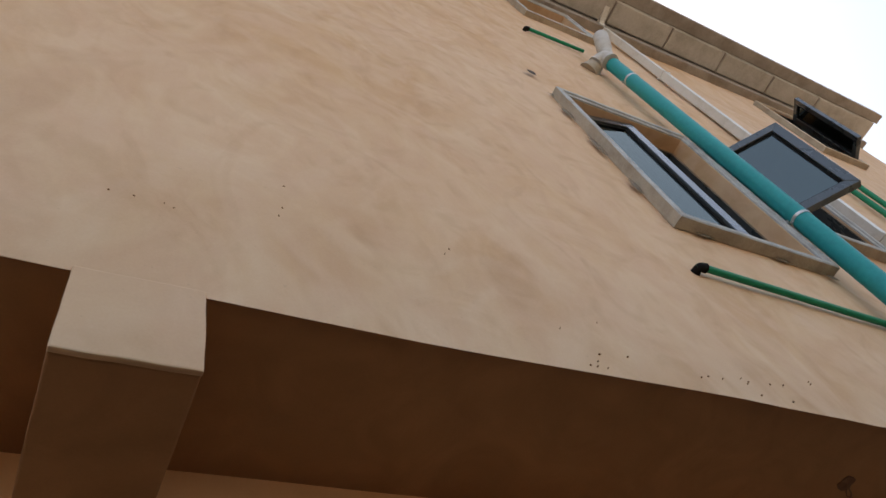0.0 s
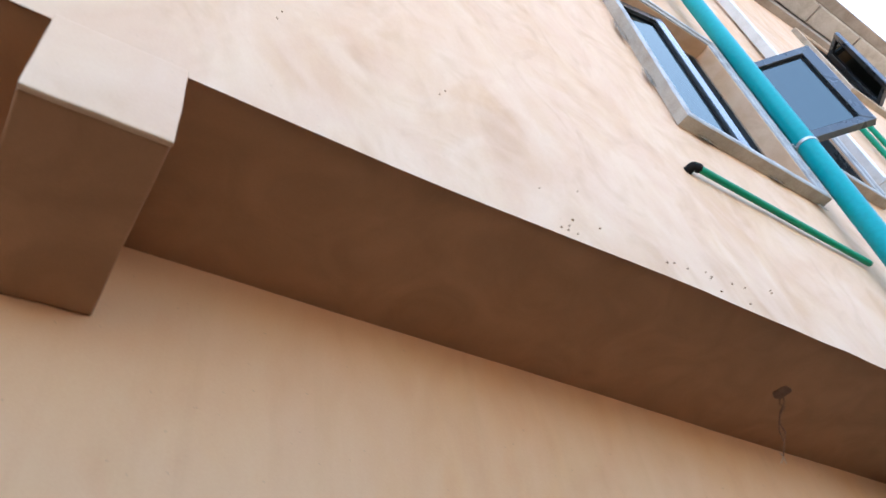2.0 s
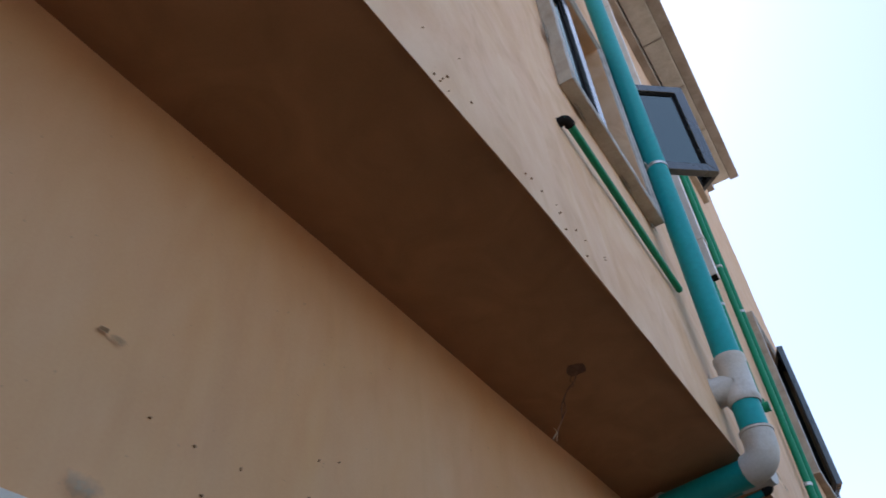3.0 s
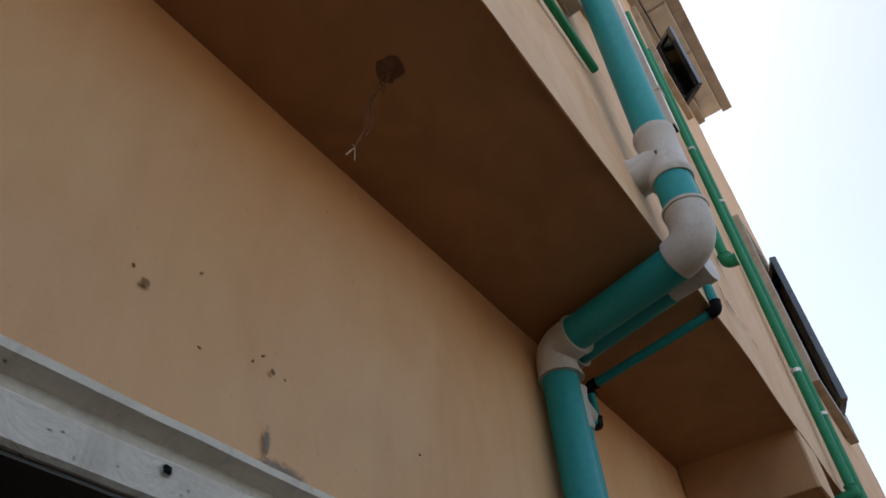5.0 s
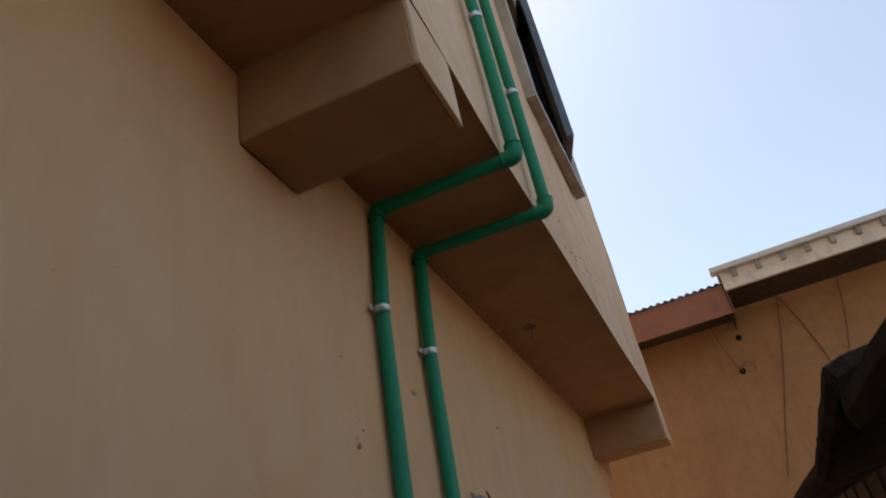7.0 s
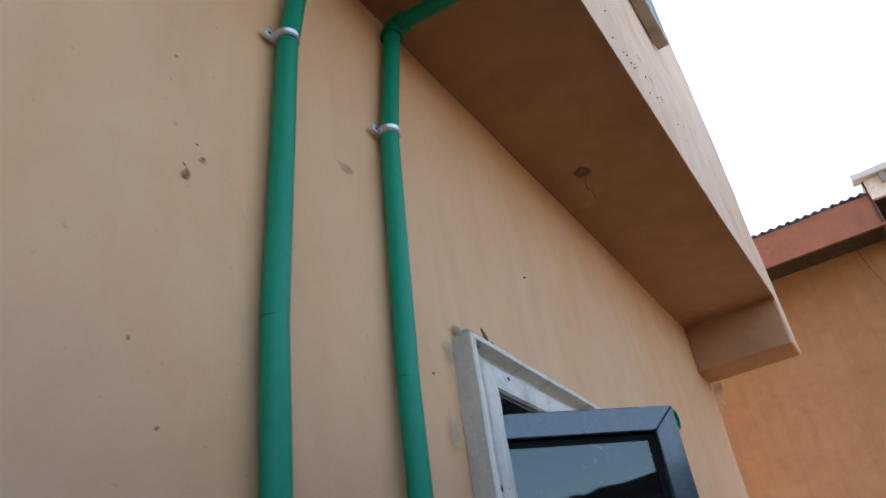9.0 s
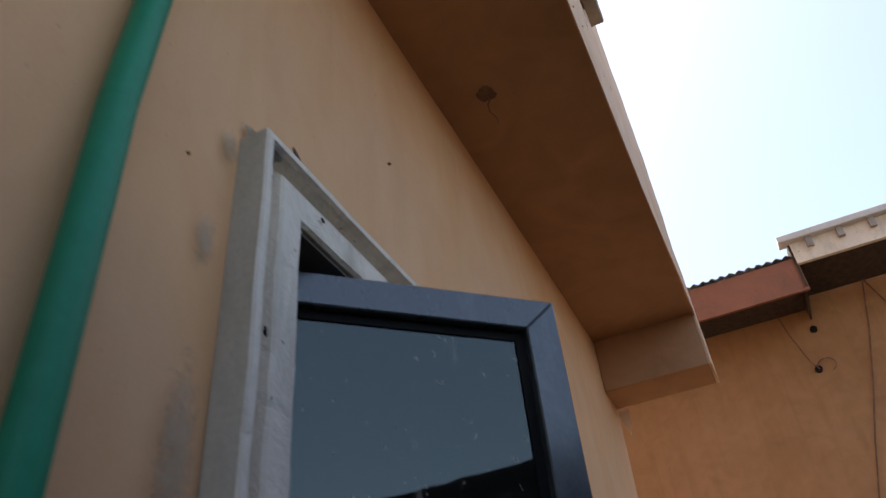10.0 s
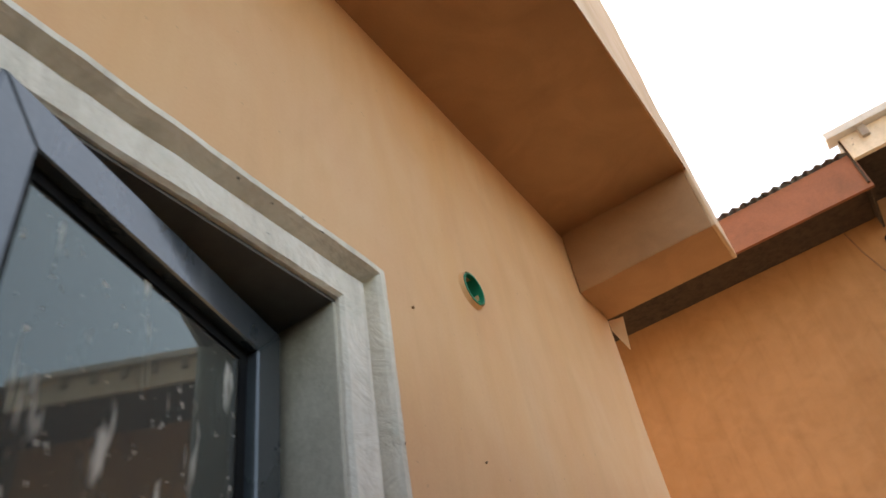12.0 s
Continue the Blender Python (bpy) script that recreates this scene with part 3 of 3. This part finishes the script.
t = 0.0215
thin_pipe("slim green supply pipe clipped to the wall, under the overhang", [(0.03, 4.135, 0.0), (0.03, 4.135, 1.9), (0.03, 4.172, 2.5), (0.03, 4.245, 2.91), (W + 0.035, 4.255, 2.91), (W + 0.035, 4.255, 6.9)], t, None, [((0.03, 4.172, 2.52), -1), ((W + 0.035, 4.255, 3.53), -1), ((W + 0.035, 4.255, 5.2), -1)])
thin_pipe("slim green supply pipe clipped to the wall, under the overhang", [(0.03, 4.465, 0.0), (0.03, 4.465, 1.9), (0.03, 4.498, 2.5), (0.03, 4.57, 2.91), (W + 0.035, 4.60, 2.91), (W + 0.035, 4.60, 6.8)], t, None, [((0.03, 4.499, 2.5), -1), ((W + 0.035, 4.60, 3.45), -1), ((W + 0.035, 4.60, 5.0), -1)])
thin_pipe("short slim green pipe laid across the beige wall", [(W - 0.03, 1.17, 3.665), (W + 0.025, 1.17, 3.665), (W + 0.025, 2.22, 3.64)], 0.014, None, (), M_BLACK)
thin_pipe("short slim green pipe high on the beige wall", [(W - 0.03, 1.78, 7.17), (W + 0.025, 1.78, 7.17), (W + 0.025, 2.34, 7.2)], 0.014, None, (), M_BLACK)
thin_pipe("slim green pipe behind the white rainwater pipe", [(W - 0.03, 3.455, 6.98), (W + 0.03, 3.455, 6.98), (W + 0.03, 3.455, 4.6), (W - 0.03, 3.455, 4.6)], t)
thin_pipe("slim green pipe ending in an open elbow", [(W + 0.035, 3.40, 4.5), (W + 0.035, 3.40, 3.63), (W + 0.075, 3.40, 3.63)], t, None, [((W + 0.035, 3.40, 4.3), -1)])
thin_pipe("slim teal drain pipe with a black elbow under the overhang", [(W + 0.004, 2.63, 3.42), (W + 0.03, 2.642, 3.26), (W + 0.03, 2.66, 2.93), (0.06, WY + 0.12, 2.86), (0.06, WY + 0.12, 2.725), (0.06, WY + 0.05, 2.733)], 0.014, M_TEAL, (), M_BLACK)

down = thing("rain_downpipe", "white plastic rainwater pipe on the beige wall", "downpipe")
hw = 0.036
e = box(W + 0.052 - hw, W + 0.052 + hw, 3.36 - hw, 3.36 + hw, 4.47, 8.95, 0.004)
part("pipe", e, M_PVCW, down, "square white plastic pipe")
# pipe is solid: a black plate paints the hollow's shade
part("open_mouth", box(W + 0.052 - hw + 0.006, W + 0.052 + hw - 0.006, 3.36 - hw + 0.006, 3.36 + hw - 0.006, 4.466, 4.474), M_BLACK, down, "black plate standing for the shade in the pipe mouth")
for z in (4.75, 6.1, 7.5):
    part("bracket", box(W - 0.002, W + 0.094, 3.36 - hw - 0.006, 3.36 + hw + 0.006, z, z + 0.025, 0.002), M_PVCW, down)
part("upper_bend", tube([(W + 0.05, 3.36, 8.9), (W + 0.1, 3.36, 8.98), (W + 0.25, 3.36, 9.02), (W + 0.3, 3.36, 9.1)], 0.042, 4), M_PVCW, down)

# pipe stubs in the ground floor wall
for y, z in STUBS:
    s = thing("pipe_stub", "open green pipe sleeve sticking out of the wall", "pipe stub", (0, y, z), group="pipe sleeves")
    reach = 0.042 if y < 4 else 0.012
    bm = tube([(-0.1, 0, 0), (reach, 0, 0)], 0.039, 24, None, False)
    tube([(reach, 0, 0), (-0.1, 0, 0)], 0.035, 24, bm, False)
    tube([(reach, 0, 0), (reach + 0.0001, 0, 0)], [0.039, 0.035], 24, bm, False)
    # shallow black disc paints the sleeve's inner shade
    part("bore", tube([(reach - 0.029, 0, 0), (reach - 0.028, 0, 0)], 0.0352, 20), M_BLACK, s, "black disc standing for the shade inside the sleeve")
    part("sleeve", bm, M_GREEN, s, "", True)
    part("mortar_ring", tube([(-0.01, 0, 0), (reach - 0.012, 0, 0), (reach - 0.001, 0, 0)], [0.053, 0.046, 0.0415], 24, None, False), M_LOWER, s, "plaster collar round the sleeve", True)

# ---------------------------------------------------------------- light points with loose wires
for x, y, wires in ((0.25, 1.46, ((-0.10, 0.0, 0.17), (-0.085, 0.015, 0.13), (-0.03, 0.0, 0.05))), (0.143, 5.545, ((0.01, 0.03, 0.10),))):
    c = thing("ceiling_wire", "loose brown wires hanging from a light point", "wire", (x, y, H), group="light points")
    knock = tube([(0, 0, 0.02), (0, 0, -0.003)], [0.036, 0.028], 14)
    for v in knock.verts:
        q = 1 + 0.45 * noise.noise(v.co * 45 + Vector((y, 0, 0)))
        v.co.x, v.co.y = v.co.x * q, v.co.y * q
    part("light_point", knock, M_WIRE, c, "rough dark knock-out in the plaster")
    for dx, dy, ln in wires:
        pts = [(0, 0, 0)] + [(dx * q + 0.008 * math.sin(9 * q), dy * q + 0.008 * math.cos(7 * q), -ln * q) for q in (0.2, 0.4, 0.6, 0.8, 1.0)]
        part("wire", tube(pts, 0.0018, 6), M_WIRE, c, "", True)
        if ln > 0.15:
            for du, dv in ((0.012, 0.02), (-0.012, 0.024), (0.004, -0.018)):
                part("frayed_end", tube([pts[-1], (pts[-1][0] - abs(dv) * 0.5, pts[-1][1] + du, pts[-1][2] - dv)], 0.0016, 5), M_TAN, c, "pale frayed wire end")

# ---------------------------------------------------------------- neighbouring house
NY = 10.5
nb = thing("neighbour_house", "orange plastered house with a rusty corrugated roof", "house", (1, NY, 0))
child(part("wall", panel_wall(0, 12, -0.1, 4.75, 0, 0.2, [], 0.5, 0.01), M_NEIGH, nb), nb)
nb_wall = nb.children[0]
nb_wall.rotation_euler = (0, 0, radians(-90))
nb_wall.location = Vector((-5, NY, 0)) - nb.location
child(part("fascia_board", box(-6, 1.31, 9.90, 9.93, 4.37, 4.68, 0.004), M_RED, nb, "red-brown painted fascia board"), nb)
# near-black lining: shade below the eave is painted into the wood
child(part("eave_lining", box(-6, 1.28, 9.965, NY - 0.012, 4.50, 4.53), M_WOOD, nb, "wooden underside of the eave, shade put into its dark colour"), nb)
bm = bmesh.new()
rows = []
for yy, zz in ((9.88, 4.70), (11.5, 5.1)):
    rows.append([bm.verts.new((-6 + 0.02 * i, yy, zz + 0.012 * math.sin(i * 0.02 / 0.076 * math.tau))) for i in range(366)])
for a, b, c, d in zip(rows[0], rows[0][1:], rows[1][1:], rows[1]):
    bm.faces.new((a, b, c, d))
top = bmesh.ops.extrude_face_region(bm, geom=bm.faces[:])
for v in (q for q in top["geom"] if isinstance(q, bmesh.types.BMVert)):
    v.co.z += 0.004
child(part("roof_sheet", bm, M_TIN, nb, "rusty corrugated roofing sheet", True), nb)
child(part("white_fascia", box(1.30, 3.1, 9.86, 9.9, 4.60, 4.80, 0.004), M_WHITE, nb, "off-white fascia board"), nb)
child(part("drip_edge", box(1.22, 3.1, 9.80, 9.92, 4.80, 4.86, 0.006), M_FIT, nb, "grey metal drip edge"), nb)
child(part("eave_lining", box(1.30, 7, 9.905, NY - 0.012, 4.62, 4.65), M_WOOD, nb, "wooden underside of the eave, shade put into its dark colour"), nb)
child(part("eave_end", box(1.285, 1.30, 9.88, NY - 0.012, 4.40, 4.84), M_WOOD, nb), nb)
# board and wall out of view, added so the window glass reflects dark
child(part("eave_board", box(3.102, 7, 9.86, 9.9, 4.60, 4.84, 0.004), M_WOOD, nb, "added dark eave board, only there to darken the glass reflection"), nb)
child(part("side_wall", box(3.3, 7, NY - 0.03, NY - 0.004, 0, 4.58), M_SLATE, nb, "added dark wall, only there to darken the glass reflection"), nb)
y = 1.42
while y < 3.0:
    child(part("bracket", box(y, y + 0.05, 9.825, 9.858, 4.71, 4.80, 0.004), M_COPE, nb), nb)
    y += 0.24
for x0, x1, z1 in ((1.79, 1.22, 2.85), (1.80, 2.12, 3.3), (2.4, 2.15, 3.6)):
    cb = thing("wall_cable", "thin dark cable running down the orange wall", "cable", (0, 0, 0), group="cables on the neighbour")
    part("cable", tube([(x0 + (x1 - x0) * q + 0.02 * math.sin(q * 5), NY - 0.02, 4.62 + (z1 - 4.62) * q) for q in (0, .25, .5, .75, 1)], 0.006, 6), M_WIRE, cb, "", True)
for x, z in ((1.277, 4.31), (1.187, 3.955)):
    s = thing("wall_hole", "round dark conduit hole in the orange wall", "hole", (x, NY, z), group="conduit holes")
    part("conduit", tube([(0, 0.02, 0), (0, -0.015, 0), (0, -0.016, 0), (0, 0.0, 0)], [0.03, 0.03, 0.023, 0.022], 14), M_BLACK, s)

lw = thing("conduit_wire", "thin wire hanging into the conduit hole", "wire", (0, 0, 0), group="cables on the neighbour")
part("wire", tube([(1.04, NY - 0.02, 4.55), (1.08, NY - 0.02, 4.3), (1.15, NY - 0.025, 4.02), (1.187, NY - 0.03, 3.955)], 0.004, 6), M_WIRE, lw, "", True)
part("loop", tube([(1.187 + 0.07 + 0.07 * math.cos(a), NY - 0.03, 3.965 + 0.06 * math.sin(a)) for a in (math.pi * q / 8 for q in range(-3, 10))], 0.004, 6), M_WIRE, lw, "", True)

# low shack along the passage: two lapped roof sheets with ragged edges, boards under them
shack = thing("shack", "low dark shack with a ragged rusty roof edge", "shed", (1.3, 6.0, 0))


def edge_height(y, first):
    return 1.84 + 0.1 * (y - 3.4) if first else 1.975 + 0.1 * max(0.0, y - 5.0)


def roof_piece(ya, yb, first, seed):
    """A rusted sheet with a folded lip that hangs over the passage, its edge uneven."""
    e = bmesh.new()
    n = int((yb - ya) / 0.05)
    rows = []
    for i in range(n + 1):
        y = ya + (yb - ya) * i / n
        z = edge_height(y, first) + 0.006 * noise.noise((y * 4, seed, 0)) + 0.007 * noise.noise((y * 17, seed, 5))
        x = 1.0 + 0.006 * noise.noise((y * 3, seed, 9))
        round_off = 0.05 * max(0.0, 1 - (y - ya) / 0.12) ** 2
        z -= round_off
        wave = 0.012 * math.sin(y / 0.076 * math.tau)
        section = ((x, z), (x - 0.006, z - 0.03), (x + 0.004, z - 0.062), (x + 0.022, z - 0.058), (x + 0.03, z - 0.02), (3.4, z + 0.26 + wave), (3.4, z + 0.275 + wave), (x + 0.03, z + 0.012 + wave * 0.4))
        rows.append([e.verts.new((u, y, v)) for u, v in section])
    for a, b in zip(rows, rows[1:]):
        for k in range(8):
            e.faces.new((a[k], b[k], b[(k + 1) % 8], a[(k + 1) % 8]))
    e.faces.new(rows[0][::-1])
    e.faces.new(rows[-1])
    return e


child(part("roof_sheet", roof_piece(2.6, 3.98, True, 2.0), M_RUST, shack, "brown rusted roof sheet"), shack)
child(part("roof_sheet", roof_piece(3.92, 9.85, False, 7.0), M_RUST, shack, "brown rusted roof sheet, lapped over the other"), shack)
for i in range(50):
    ya = 2.65 + i * 0.144
    top = edge_height(ya, ya < 3.9) - 0.03
    child(part("board", box(1.24 + 0.006 * (i % 3), 1.27 + 0.006 * (i % 3), ya, ya + 0.139, 0, top, 0.003), M_PLANK, shack), shack)
child(part("gable", box(1.28, 3.3, 2.66, 2.70, 0, 1.76), M_WOOD, shack), shack)

# ---------------------------------------------------------------- patches and smears on the walls
def smear(name, colour, thick=0.85):
    """A thin cement smear that breaks up and fades towards its rim."""
    m, n, l, b = material(name, colour, 0.9)
    tc = n.new("ShaderNodeTexCoord")
    off, far = n.new("ShaderNodeVectorMath"), n.new("ShaderNodeVectorMath")
    off.operation, far.operation = "SUBTRACT", "LENGTH"
    off.inputs[1].default_value = (0.5, 0.5, 0.5)
    flat = n.new("ShaderNodeMapping")
    flat.inputs["Scale"].default_value = (0, 1, 1)
    l.new(tc.outputs["Generated"], off.inputs[0])
    l.new(off.outputs["Vector"], flat.inputs["Vector"])
    l.new(flat.outputs["Vector"], far.inputs[0])
    body = ramp(n, l, far.outputs["Value"], 0.05, 0.5, (1, 1, 1), (0, 0, 0))
    torn = noise_node(n, l, tc.outputs["Object"], 55, 5, 0.7, 0.5)
    cover = ramp(n, l, mix(n, l, 0.5, body, torn), 0.42, 0.66, (0, 0, 0), (thick,) * 3)
    l.new(cover, b.inputs["Alpha"])
    l.new(ramp(n, l, torn, 0.3, 0.7, tuple(c * 0.6 for c in colour), colour), b.inputs["Base Color"])
    bump(n, l, b, torn, 0.4, 0.004)
    return m


M_SMEAR = smear("grey_cement_smear", (0.25, 0.21, 0.17), 0.9)
M_SCRAPE = smear("brown_scrape", (0.27, 0.185, 0.105), 0.5)
M_LIME = smear("pale_cement_smear", (0.52, 0.43, 0.31), 0.5)


def patch(name, label, y, z, w, h, x, mat, seed):
    """A thin ragged flake of cement on a wall facing +x."""
    bm = bmesh.new()
    ring = []
    for k in range(22):
        a = math.tau * k / 22
        q = 0.8 + 0.4 * noise.noise((math.cos(a) * 1.6 + seed, math.sin(a) * 1.6, seed * 3.1))
        ring.append(bm.verts.new((x, y + w * q * math.cos(a), z + h * q * math.sin(a))))
    mid = bm.verts.new((x + 0.002, y, z))
    for a, b in zip(ring, ring[1:] + ring[:1]):
        bm.faces.new((a, b, mid))
    return tagged(part(name, bm, mat), label, "plaster patch", group="patches on the wall")


patch("wall_pit", "dark pit knocked in the beige wall", 1.281, 5.746, 0.035, 0.055, W + 0.018, M_WOOD, 5.5)
for k, (y, z, w, h) in enumerate(((1.272, 4.35, 0.05, 0.15), (1.268, 4.75, 0.045, 0.2), (1.272, 5.15, 0.05, 0.16), (1.45, 4.02, 0.10, 0.035), (1.9, 4.02, 0.12, 0.03), (2.2, 4.0, 0.07, 0.04), (2.30, 3.2, 0.12, 0.13), (1.30, 5.42, 0.05, 0.04))):
    patch("cement_patch", "ragged grey cement smear on the beige wall", y, z, w, h, W + 0.012, M_SMEAR, k * 2.3 + 7)
for k, (y, z, w, h) in enumerate(((1.49, 2.155, 0.10, 0.035), (1.45, 2.195, 0.016, 0.05), (1.74, 2.145, 0.10, 0.03), (4.71, 2.09, 0.05, 0.025))):
    patch("cement_patch", "ragged grey cement smear beside the window surround", y, z, w, h, 0.0075, M_SMEAR, k * 1.7 + 0.3)
for k, (y, z, w, h) in enumerate(((4.642, 1.85, 0.035, 0.08), (4.645, 1.55, 0.045, 0.22), (4.665, 2.03, 0.03, 0.06))):
    patch("cement_patch", "pale cement smear beside the window surround", y, z, w, h, 0.0075, M_LIME, k * 1.7 + 3.3)

SCABS = ((0.137, 2.424, 0.014, 0.008), (0.496, 2.223, 0.006, 0.012), (0.638, 2.285, 0.006, 0.012), (0.76, 2.242, 0.005, 0.012), (0.889, 2.31, 0.005, 0.008),
         (0.997, 2.273, 0.012, 0.006), (1.201, 2.34, 0.012, 0.010), (1.448, 2.317, 0.008, 0.008), (1.475, 2.315, 0.005, 0.004), (3.983, 2.093, 0.009, 0.016), (4.01, 2.136, 0.008, 0.006))
for k, (y, z, w, h) in enumerate(SCABS):
    patch("wall_pit", "small brown scab where the paint has flaked", y, z, w * 0.75, h * 0.75, 0.0075, M_CHIP, k * 1.3 + 41)
NICKS = ((4.721, 1.742, 0.006, 0.009, 0.0475), (4.84, 2.0, 0.007, 0.006, 0.0475), (1.267, 2.07, 0.008, 0.008, 0.0475))
MARKS = ((5.40, 3.176, 0.05, 0.02, W + 0.009, M_SCRAPE), (5.5, 3.15, 0.06, 0.018, W + 0.009, M_SCRAPE), (5.60, 3.125, 0.04, 0.03, W + 0.009, M_SCRAPE), (5.85, 3.10, 0.03, 0.02, W + 0.009, M_SCRAPE),
         (4.16, 1.50, 0.05, 0.07, 0.0075, M_LIME), (4.25, 1.535, 0.05, 0.014, 0.0075, M_SCRAPE), (4.22, 1.545, 0.03, 0.012, 0.0075, M_SCRAPE), (0.16, 2.42, 0.03, 0.012, 0.0075, M_SCRAPE),
         (0.17, 2.19, 0.06, 0.03, 0.0075, M_LIME), (4.36, 2.33, 0.05, 0.02, 0.0075, M_SCRAPE))
for k, (y, z, w, h, x) in enumerate(NICKS):
    patch("wall_pit", "small dark nick in the white window surround", y, z, w, h, x, M_BLACK, k * 3.1 + 2)
for k, (y, z, w, h, x, mat) in enumerate(MARKS):
    patch("cement_patch", "rough scraped mark in the plaster", y, z, w, h, x, mat, k * 2.9 + 11)

# cracked and daubed stretch of the beige wall beside the soil pipe
XE = W + 0.017
for k, (y, z, w, h) in enumerate(((2.94, 3.44, 0.07, 0.12), (2.97, 3.30, 0.08, 0.10), (3.05, 3.20, 0.12, 0.05), (3.18, 3.19, 0.12, 0.045), (3.30, 3.165, 0.09, 0.03))):
    patch("cement_patch", "pale daubed cement along a crack in the beige wall", y, z, w, h, XE, M_LIME, k * 1.9 + 21)
for k, (y, z, w, h) in enumerate(((3.02, 3.184, 0.035, 0.014), (3.075, 3.178, 0.03, 0.006), (2.985, 3.215, 0.012, 0.03))):
    patch("wall_pit", "dark slit where the plaster has cracked open", y, z, w, h, XE + 0.003, M_WOOD, k * 2.7 + 31)
patch("cement_patch", "grey mortar smear above the window surround", 2.264, 2.145, 0.07, 0.018, 0.012, M_SMEAR, 4.4)

# broken corner of the moulded surround with a dry twig on it
lump = bmesh.new()
bmesh.ops.create_icosphere(lump, subdivisions=3, radius=0.024)
for v in lump.verts:
    v.co *= 1 + 0.5 * noise.noise(v.co * 40)
    v.co.x = max(-0.02, v.co.x * 0.8)
    v.co += Vector((0.03, 4.722, 2.066))
tagged(part("mortar_lump", lump, M_COPE), "brown mortar lump on the surround's broken corner", "mortar", group="patches on the wall")
twig = thing("dry_twig", "small dry brown twig on the window surround", "twig", (0.03, 4.80, 2.068))
part("stem", tube([(0, 0, 0), (0.004, -0.008, 0.02), (0.002, -0.022, 0.042)], [0.004, 0.005, 0.002], 6), M_WIRE, twig, "", True)
part("leaf", tube([(0, 0, 0.004), (0.004, 0.012, 0.012), (0.004, 0.026, 0.01)], [0.002, 0.006, 0.001], 6), M_WIRE, twig, "", True)

flake = bmesh.new()
pts = [flake.verts.new(c) for c in ((0.0, 7.385, 2.66), (0.05, 7.40, 2.70), (0.0, 7.385, 2.70), (0.01, 7.44, 2.69), (0.03, 7.42, 2.58))]
for q in ((0, 1, 2), (2, 1, 3), (0, 4, 1), (1, 4, 3), (0, 2, 3), (0, 3, 4)):
    flake.faces.new([pts[k] for k in q])
tagged(part("mortar_lump", flake, M_UPPER), "lump of pale mortar hanging below the corner beam", "mortar", group="patches on the wall")

# chips and pits in the plaster
CHIPS = [(0.25, 2.33), (0.34, 2.32), (0.44, 2.32), (0.63, 2.41), (0.61, 2.33), (0.66, 2.29), (0.51, 2.22), (0.9, 2.37), (0.69, 2.43), (0.37, 2.25), (1.18, 2.36), (1.41, 2.32),
         (1.43, 2.34), (1.31, 2.29), (1.84, 2.33), (1.29, 2.42), (3.95, 2.31), (4.0, 2.16), (3.98, 2.11), (3.92, 1.81), (3.97, 1.71), (4.6, 1.96), (5.17, 2.42), (6.14, 2.1), (6.3, 1.85)]
PITS = [(-0.72, 3.24), (-0.67, 3.24), (-0.61, 3.24), (-0.59, 3.23), (-0.34, 3.46), (-0.35, 3.35), (0.1, 3.36), (0.48, 3.16), (0.4, 2.99), (0.76, 3.01), (0.91, 3.02), (1.21, 3.08),
        (0.39, 2.97), (0.42, 3.02), (0.37, 2.97), (0.42, 2.97), (0.34, 3.1), (0.51, 3.03), (0.73, 3.0), (0.81, 3.01), (0.89, 3.03), (0.9, 3.01), (0.92, 2.97), (1.0, 3.03), (1.06, 3.04), (1.21, 3.09), (1.04, 2.97), (-0.36, 3.31), (0.08, 3.33), (5.23, 3.07), (5.3, 3.08), (5.33, 3.08), (5.48, 3.08), (5.92, 3.24), (5.14, 3.18), (5.12, 3.04), (5.27, 3.09), (5.37, 3.13), (5.39, 3.13), (5.51, 3.18), (5.63, 3.17), (6.1, 3.35)]
for wall, x_wall, spots, mat, size in ((lower, 0.0045, CHIPS, M_CHIP, 0.0026), (upper, W + 0.0015, PITS, M_CHIP, 0.0021)):
    for k, (y, z) in enumerate(spots):
        e = bmesh.new()
        x = x_wall + (edge_bulge(y) * (1 - eased(z, H, H + 0.7)) + 0.003 if wall is upper else 0.0)
        tilt = 2.4 * k
        ring = []
        for q in range(9):
            a = math.tau * q / 9
            r = size * (0.75 + 0.5 * noise.noise((k * 1.9, q * 0.8, x)))
            u, v = 1.5 * r * math.cos(a), 0.7 * r * math.sin(a)
            ring.append(e.verts.new((x, y + u * math.cos(tilt) - v * math.sin(tilt), z + u * math.sin(tilt) + v * math.cos(tilt))))
        back = [e.verts.new((x - 0.015, c.co.y, c.co.z)) for c in ring]
        e.faces.new(ring)
        for q in range(9):
            e.faces.new((ring[q], ring[(q + 1) % 9], back[(q + 1) % 9], back[q]))
        part("plaster_chip", e, mat, wall)
